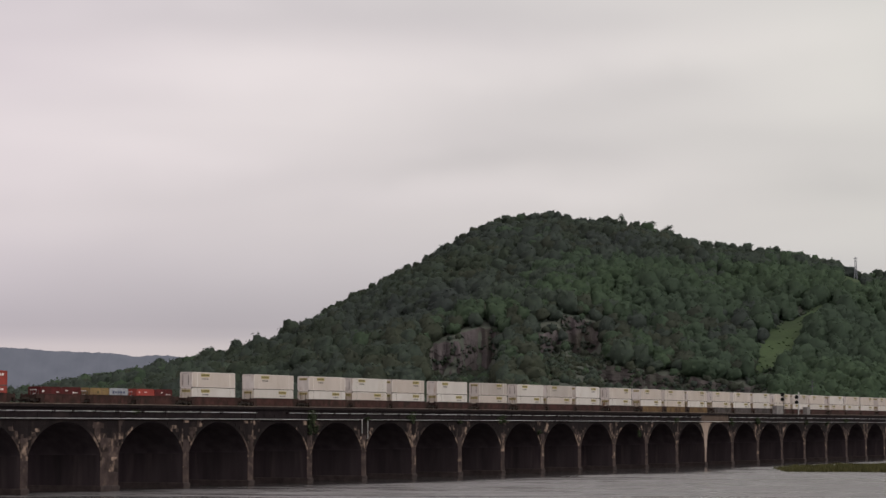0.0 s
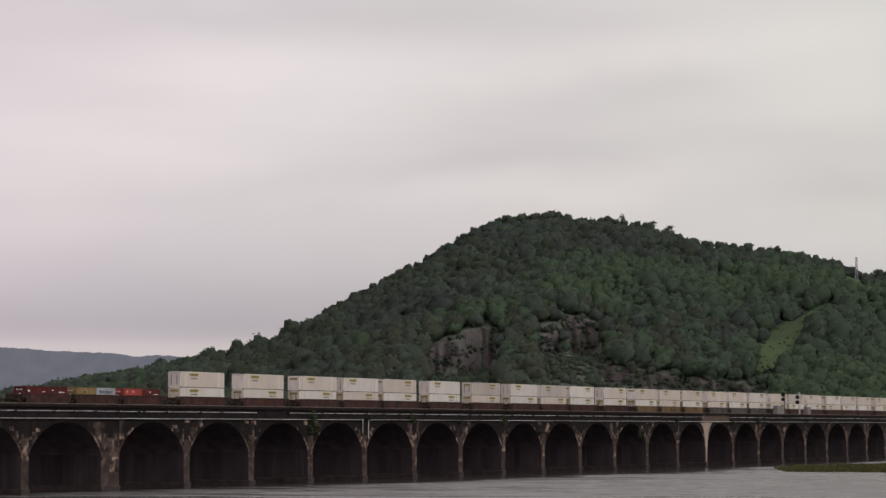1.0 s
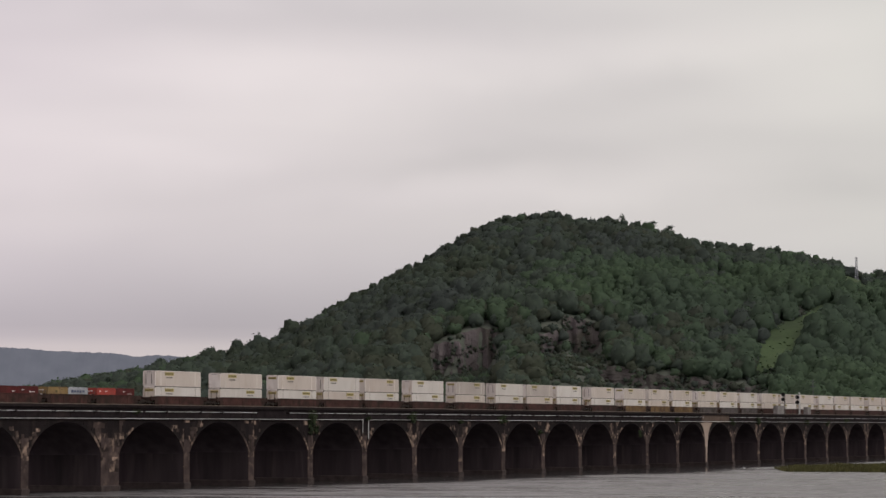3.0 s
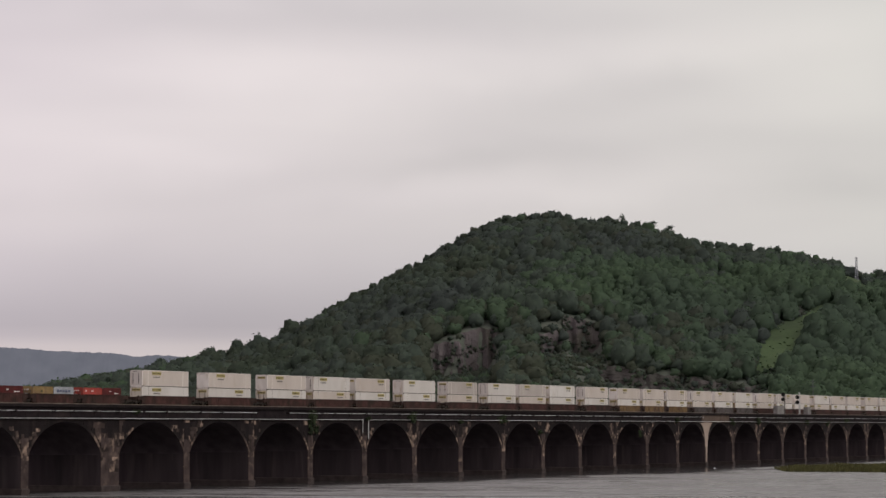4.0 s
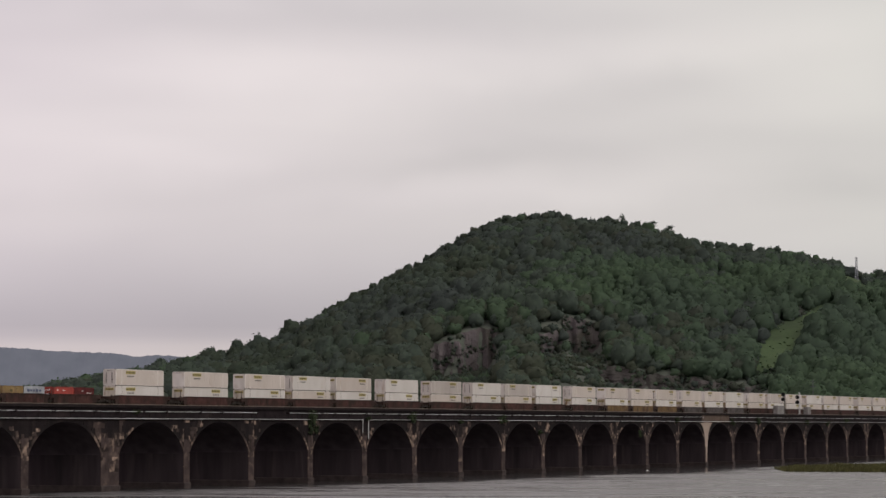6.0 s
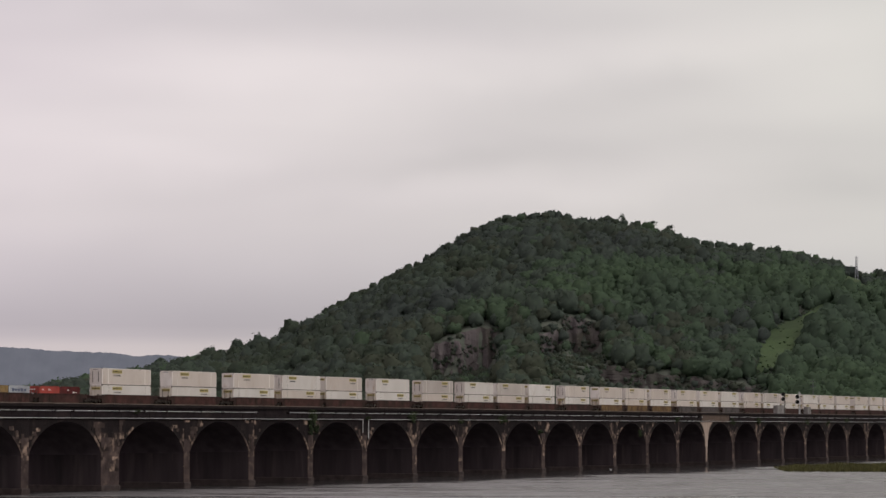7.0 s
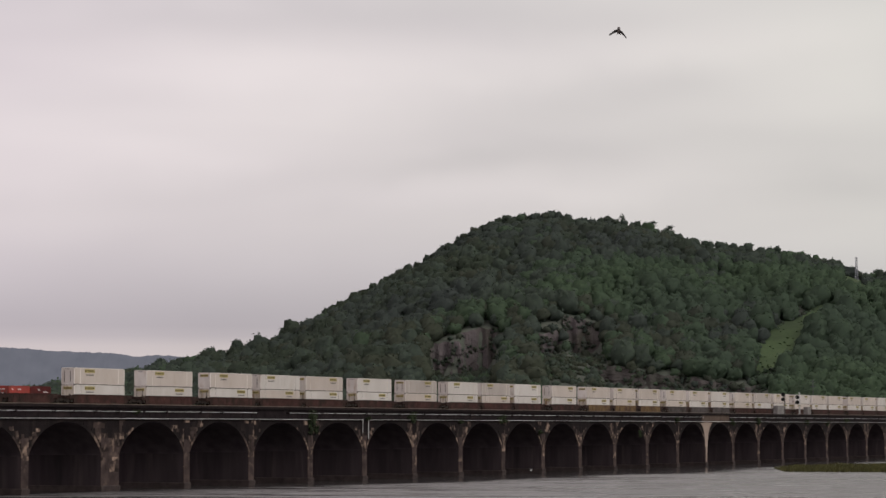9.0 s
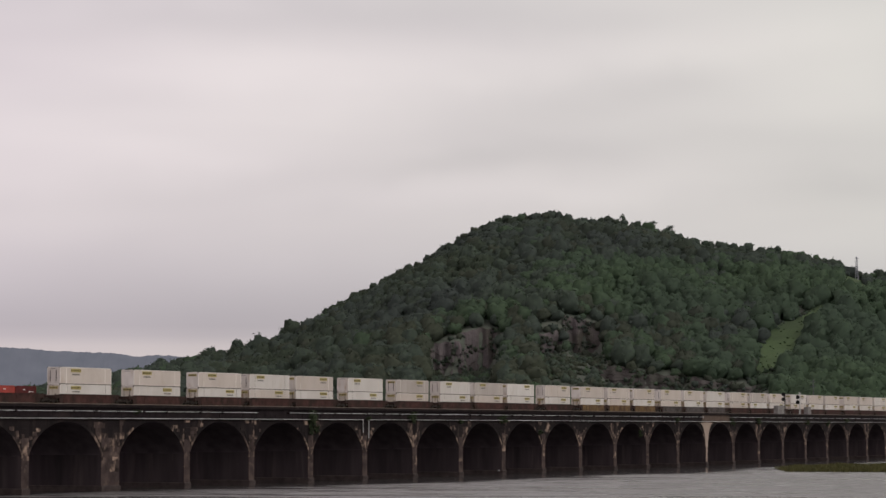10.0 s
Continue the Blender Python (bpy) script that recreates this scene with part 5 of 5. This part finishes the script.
def build_cabinet(x, w, h):
    c = thing("equipment_cabinet", "pale grey metal signal equipment cabinet on the bridge deck", "cabinet", "signal cabinets on the bridge")
    c.matrix_basis = Matrix.Translation((x, 0.9, 14.62))
    bm = bmesh.new()
    box(bm, 0, w, 0, 1.4, 0.15, h, 0.05)
    box(bm, -0.08, w + 0.08, -0.08, 1.48, h - 0.04, h + 0.1, 0.03)
    box(bm, 0.1, w - 0.1, 0.1, 1.3, 0, 0.15)
    part("body", bm, M_CABINET, c)
    n = max(1, int(w / 1.2))
    for i in range(n):
        a = bmesh.new()
        box(a, w * i / n + 0.08, w * (i + 1) / n - 0.08, -0.03, 0.0, 0.3, h - 0.2, 0.01)
        d = part("door", a, M_CABINET, c)
        g = bmesh.new()
        box(g, w * (i + 1) / n - 0.25, w * (i + 1) / n - 0.2, -0.08, -0.03, h * 0.45, h * 0.6)
        part("handle", g, M_SEAM, d, "dark handle")


build_cabinet(751.6, 6.5, 2.7)
build_cabinet(783.0, 3.4, 2.5)


def build_shrub(x, y, z, r, h, seed, mat=None):
    s = thing("shrub", "green shrub rooted in the bridge masonry", "shrub", "shrubs growing from the bridge")
    s.matrix_basis = Matrix.Translation((x, y, z))
    bm = bmesh.new()
    rr = random.Random(seed)
    for i in range(5):
        rod(bm, (0, 0.1, 0), (rr.uniform(-r, r) * 0.6, rr.uniform(-0.6, 0.1), h * rr.uniform(0.5, 0.9)), 0.05, 0.015, n=5)
    part("stem", bm, M_BARK, s, "thin woody stems")
    V, F = crown_arrays(seed, boughs=9, leaves=420, leaf=0.14, core=False)
    V = V * np.array([r, min(r, 0.7), h / 2]) + np.array([0, -0.35, h / 2])
    part("crown", mesh_from_arrays("crown", V, F, mat or M_LEAF_LIGHT), None, s, "dense small green leaves")


for i, (x, z, r, h) in enumerate(((445.2, 9.4, 2.1, 5.2), (469.5, 12.2, 0.8, 1.0), (491.2, 11.9, 2.2, 2.4), (515.5, 11.6, 1.2, 1.2), (538.8, 11.8, 2.4, 2.0),
                                   (447.0, 9.6, 0.9, 1.8), (380.0, 13.2, 0.8, 0.9), (561.0, 9.0, 0.9, 1.3), (628.0, 8.2, 1.4, 2.0), (704.0, 11.2, 2.0, 2.4),
                                   (728.0, 11.6, 2.4, 2.2), (657.0, 12.0, 2.0, 1.6), (801.0, 11.2, 2.2, 1.8), (822.0, 12.2, 2.6, 1.6), (777.0, 11.6, 1.8, 1.6))):
    build_shrub(x, -0.12, z, r, h, 300 + i)


# ---------------------------------------------------------------- river: grass bed and gull
def build_island():
    """A low bed of river grass: the sheet follows an elongated shoal."""
    r = np.random.RandomState(21)

    def inside(x, y):
        a = (x - 664) / 62
        top = -31 - 8 * np.clip(a, 0, 1) + swell(x, x * 0, 40, 60) * 2
        return (np.abs(a) < 1) & (y < top) & (y > -150) & (y < -31 - (1 - np.clip((x - 602) / 45, 0, 1)) * 17)

    n = 34000
    X, Y = r.uniform(600, 728, n), r.uniform(-150, -30, n)
    ok = inside(X, Y)
    X, Y = X[ok], Y[ok]
    n = len(X)
    h = r.uniform(0.75, 1.2, n) * (0.8 + 0.35 * swell(X, Y, 25, 61))
    a, w = r.uniform(0, 6.28, n), r.uniform(0.10, 0.28, n)
    lean = r.normal(0, 0.16, (n, 2))
    P = np.stack([X, Y, np.full(n, -0.1)], 1)
    side = np.stack([np.cos(a) * w, np.sin(a) * w, a * 0], 1)
    tip = P + np.stack([lean[:, 0], lean[:, 1], h], 1)
    V = np.stack([P - side, P + side, tip + side * 0.3, tip - side * 0.3], 1).reshape(-1, 3)
    F = np.arange(4 * n).reshape(-1, 4)
    me = mesh_from_arrays("river_grass", V, F, M_REED)
    single("river_grass", me, None, "low olive-green bed of grass standing in the shallow river", "grass", kind="stuff")


build_island()


def build_gull():
    g = thing("gull", "small white gull flying low over the river", "bird")
    bm = bmesh.new()
    bmesh.ops.create_uvsphere(bm, u_segments=12, v_segments=8, radius=1, matrix=Matrix.Diagonal((0.26, 0.085, 0.09, 1)))
    bmesh.ops.create_uvsphere(bm, u_segments=10, v_segments=6, radius=0.065, matrix=Matrix.Translation((-0.28, 0, 0.04)))
    rod(bm, (-0.33, 0, 0.035), (-0.41, 0, 0.02), 0.02, 0.005, n=6)
    rod(bm, (0.2, 0, 0), (0.38, 0, 0.01), 0.06, 0.03, n=6)
    part("body", bm, M_GULL, g)
    wings = []
    for s in (-1, 1):
        w = bmesh.new()
        pts = [(-0.11, 0.05, 0), (0.1, 0.05, 0), (0.07, 0.35, 0.03), (-0.13, 0.33, 0.03), (-0.02, 0.66, 0.0), (0.03, 0.64, 0.0)]
        for dz in (0.008, -0.008):
            vs = [w.verts.new((x, s * y, z + dz)) for x, y, z in pts]
            w.faces.new((vs[0], vs[1], vs[2], vs[3]))
            w.faces.new((vs[3], vs[2], vs[5], vs[4]))
        bmesh.ops.recalc_face_normals(w, faces=w.faces)
        wings.append(part("wing", w, M_GULLGREY, g, "long pale grey wing"))
    for o in [g.children[i] for i in range(len(g.children))]:
        o.data.transform(Matrix.Scale(0.95, 4))
    return g, wings


GULL, GULL_WINGS = build_gull()


def build_swallow():
    g = thing("swallow", "small dark swallow with pale breast swooping in the air", "bird")
    bm = bmesh.new()
    bmesh.ops.create_uvsphere(bm, u_segments=12, v_segments=8, radius=1, matrix=Matrix.Diagonal((0.085, 0.032, 0.032, 1)))
    bmesh.ops.create_uvsphere(bm, u_segments=10, v_segments=6, radius=0.03, matrix=Matrix.Translation((-0.085, 0, 0.01)))
    rod(bm, (-0.11, 0, 0.008), (-0.135, 0, 0.004), 0.01, 0.002, n=6)
    for s in (-1, 1):
        rod(bm, (0.06, 0, 0), (0.17, s * 0.035, 0), 0.02, 0.004, n=5)
    part("body", bm, M_SWALLOW, g)
    bm = bmesh.new()
    bmesh.ops.create_uvsphere(bm, u_segments=10, v_segments=6, radius=1, matrix=Matrix.Translation((-0.01, 0, -0.012)) @ Matrix.Diagonal((0.07, 0.026, 0.026, 1)))
    part("breast", bm, M_SWALLOW_PALE, g, "pale breast")
    wings = []
    for s in (-1, 1):
        w = bmesh.new()
        pts = [(-0.06, 0.02, 0), (0.055, 0.02, 0), (0.06, 0.08, 0.004), (-0.055, 0.08, 0.004), (0.095, 0.18, 0), (0.06, 0.19, 0)]
        for dz in (0.003, -0.003):
            vs = [w.verts.new((x, s * y, z + dz)) for x, y, z in pts]
            w.faces.new((vs[0], vs[1], vs[2], vs[3]))
            w.faces.new((vs[3], vs[2], vs[4], vs[5]))
        bmesh.ops.recalc_face_normals(w, faces=w.faces)
        wings.append(part("wing", w, M_SWALLOW, g, "narrow dark wing"))
    return g, wings


SWALLOW, SWALLOW_WINGS = build_swallow()


# ---------------------------------------------------------------- on the hill: skyline trees, pylon; far bank: pole
def build_tree(s, v, height, radius, seed, label, flat=1.0, airy=False):
    base = place_at(s, v)
    base.z = float(hill_height(np.array([s]), np.array([v]))[0]) - 0.4
    t = thing("tree", label, "tree", "trees on the skyline")
    t.matrix_basis = Matrix.Translation(base)
    r = random.Random(seed)
    bm = bmesh.new()
    top = height - radius * 0.9
    rod(bm, (0, 0, 0), (0.2, 0.1, top), 0.45, 0.22, n=8)
    for i in range(7):
        a, z = r.uniform(0, 6.28), top * r.uniform(0.55, 1.0)
        rod(bm, (0.15, 0.05, z), (math.cos(a) * radius * 0.7, math.sin(a) * radius * 0.7, z + radius * r.uniform(0.3, 0.8)), 0.16, 0.04, n=5)
    part("trunk", bm, M_BARK, t, "grey trunk with limbs")
    V, F = crown_arrays(seed, boughs=9, leaves=520, leaf=0.10, core=False) if airy else crown_arrays(seed, boughs=12, leaves=420, leaf=0.09, rings=(20, 14))
    V = V * np.array([radius * 1.05, radius * 1.05, radius * flat]) + np.array([0, 0, height - radius * flat])
    part("crown", mesh_from_arrays("crown", V, F, M_LEAF), None, t, "dark leafy crown with gaps")


U2M = HILL_CREST / LENS
for i, (px, h, rad, flat, lab) in enumerate(((-364, 17, 5.0, 1.3, "tall leafy tree rising from the ridge line"), (-411, 14, 5.5, 1.0, "broad leafy tree on the ridge line"),
                                              (19, 9.5, 3.6, 1.1, "small round tree on the ridge line"), (318, 13.5, 3.0, 1.5, "slim leafy tree above the hilltop"),
                                              (372, 13.5, 4.2, 0.55, "flat-crowned tree above the hilltop"), (402, 14.0, 5.0, 0.6, "spreading tree above the hilltop"),
                                              (186, 11.5, 4.6, 0.9, "broad tree on the hilltop"), (592, 13.5, 4.0, 1.0, "round tree on the ridge line"),
                                              (-206, 13, 4.2, 1.0, "round tree on the ridge line"), (-146, 12, 3.2, 1.0, "small tree on the ridge line"),
                                              (112, 11.5, 4.6, 0.9, "round tree on the hilltop"), (222, 11.5, 4.2, 0.9, "round tree on the hilltop"),
                                              (772, 13, 5.0, 0.9, "round tree on the ridge line"), (-500, 13, 4.5, 1.0, "leafy tree on the low ridge"))):
    airy = px in (318, 372, 402)
    build_tree(px * U2M, HILL_CREST, h - (1.0 if airy else 0.5 if px < -300 else 2.5), rad, 500 + i, lab, flat, airy)


def build_pylon():
    v = HILL_CREST - 70
    s = 733 / LENS * v
    base = place_at(s, v)
    base.z = float(hill_height(np.array([s]), np.array([v]))[0]) - 0.4
    p = thing("transmission_pylon", "slender grey steel power-line pylon on the ridge", "pylon")
    p.matrix_basis = Matrix.Translation(base) @ Matrix.Rotation(radians(-TURN), 4, "Z")
    H0 = 136.0 - base.z
    for sx in (-1, 1):
        for sy in (-1, 1):
            bm = bmesh.new()
            rod(bm, (sx * 1.1, sy * 1.1, 0), (sx * 0.35, sy * 0.35, H0), 0.20, 0.14, n=5)
            part("leg", bm, M_MAST, p)
    bm = bmesh.new()
    for i in range(8):
        z0, z1 = H0 * i / 8, H0 * (i + 1) / 8
        w0, w1 = 1.1 - 0.75 * i / 8, 1.1 - 0.75 * (i + 1) / 8
        for sy in (-1, 1):
            rod(bm, (-w0, sy * w0, z0), (w1, sy * w1, z1), 0.06, n=4)
            rod(bm, (w0, sy * w0, z0), (-w1, sy * w1, z1), 0.06, n=4)
    part("bracing", bm, M_MAST, p)
    for z in (H0 * 0.8, H0 * 0.93):
        bm = bmesh.new()
        rod(bm, (-1.6, 0, z), (1.6, 0, z), 0.1, n=5)
        part("crossarm", bm, M_MAST, p)


build_pylon()


def build_pole():
    p = thing("utility_pole", "pale utility pole with crossarms on the far bank", "pole")
    base = place_at(654 / LENS * 1250, 1250, 4.0)
    p.matrix_basis = Matrix.Translation(base) @ Matrix.Rotation(radians(-TURN), 4, "Z")
    bm = bmesh.new()
    rod(bm, (0, 0, 0), (0, 0, 30), 0.2, 0.14, n=8)
    part("mast", bm, M_POLE, p)
    for z in (26.5, 28.8):
        bm = bmesh.new()
        box(bm, -1.4, 1.4, -0.1, 0.1, z - 0.1, z + 0.1)
        part("crossarm", bm, M_POLE, p)


build_pole()


# ---------------------------------------------------------------- what moves
def motions():
    for ob, at in MOVERS:
        walk(ob, [(t, Matrix.Translation(at + Vector((SPEED * t, 0, 0)))) for t in (0.0, 2.5, 5.0, 7.5, 10.0)])
    # the river drifts slowly downstream under the arches
    walk(WATER, [(t, Matrix.Translation((0.05 * t, -0.45 * t, 0))) for t in (0.0, 2.5, 5.0, 7.5, 10.0)])
    # the gull rests at the tip of the grass bed, then flies low across the river
    track = ((0.0, 611.8, -43.7, 0.1), (1.3, 611.8, -43.7, 0.1), (1.5, 611.5, -43.3, 0.25), (2.0, 606.0, -43.2, 0.5), (2.5, 592.0, -45.2, 0.9), (4.5, 550.0, -43.8, 1.5),
             (5.5, 524.5, -44.8, 1.6), (7.5, 509.0, -34.0, 1.7), (9.0, 494.2, -26.3, 1.9), (10.0, 481.5, -24.5, 2.1))
    walk(GULL, [(t, pose(x, y, z, 0, 0, -12)) for t, x, y, z in track])
    for wing, s in zip(GULL_WINGS, (-1, 1)):
        rows = [(0.0, pose(0, 0, 0.02, s * 8)), (1.2, pose(0, 0, 0.02, s * 8))]
        t, up = 1.4, True
        while t < 10.0:
            rows.append((t, pose(0, 0, 0.02, s * (38 if up else -22))))
            t, up = t + 0.2, not up
        rows.append((10.0, pose(0, 0, 0.02, s * 10)))
        walk(wing, rows)
    # the swallow swoops down through the top of the view and up again
    def spot(px, py, depth):
        a = radians(TILT)
        fw = FW * math.cos(a) + Vector((0, 0, math.sin(a)))
        up = Vector((0, 0, math.cos(a))) - FW * math.sin(a)
        return Vector(EYE) + (fw + RT * ((px - 784) / LENS) + up * ((441 - py) / LENS)) * depth
    # seconds, bearing and height in the view, heading and bank
    path = ((0.0, 9000, -3000, 25, 0), (8.5, 2540, 90, 25, 0), (8.9, 1379, 58, 25, 8), (9.0, 1095, 55, 20, 12), (9.1, 802, 33, -45, 45), (9.2, 495, 8, -60, 50),
            (9.4, -120, -80, -60, 40), (10.0, -1900, -600, -60, 20))
    walk(SWALLOW, [(t, Matrix.Translation(spot(px, py, 46)) @ pose(0, 0, 0, 0, 0, heading) @ pose(0, 0, 0, bank, 15, 0)) for t, px, py, heading, bank in path])
    for wing, s in zip(SWALLOW_WINGS, (-1, 1)):
        walk(wing, [(0.0, pose(0, 0, 0.01, s * 15)), (8.9, pose(0, 0, 0.01, s * -26)), (9.0, pose(0, 0, 0.01, s * -30)), (9.1, pose(0, 0, 0.01, s * 18)),
                    (9.2, pose(0, 0, 0.01, s * 24)), (10.0, pose(0, 0, 0.01, s * 15))])


motions()
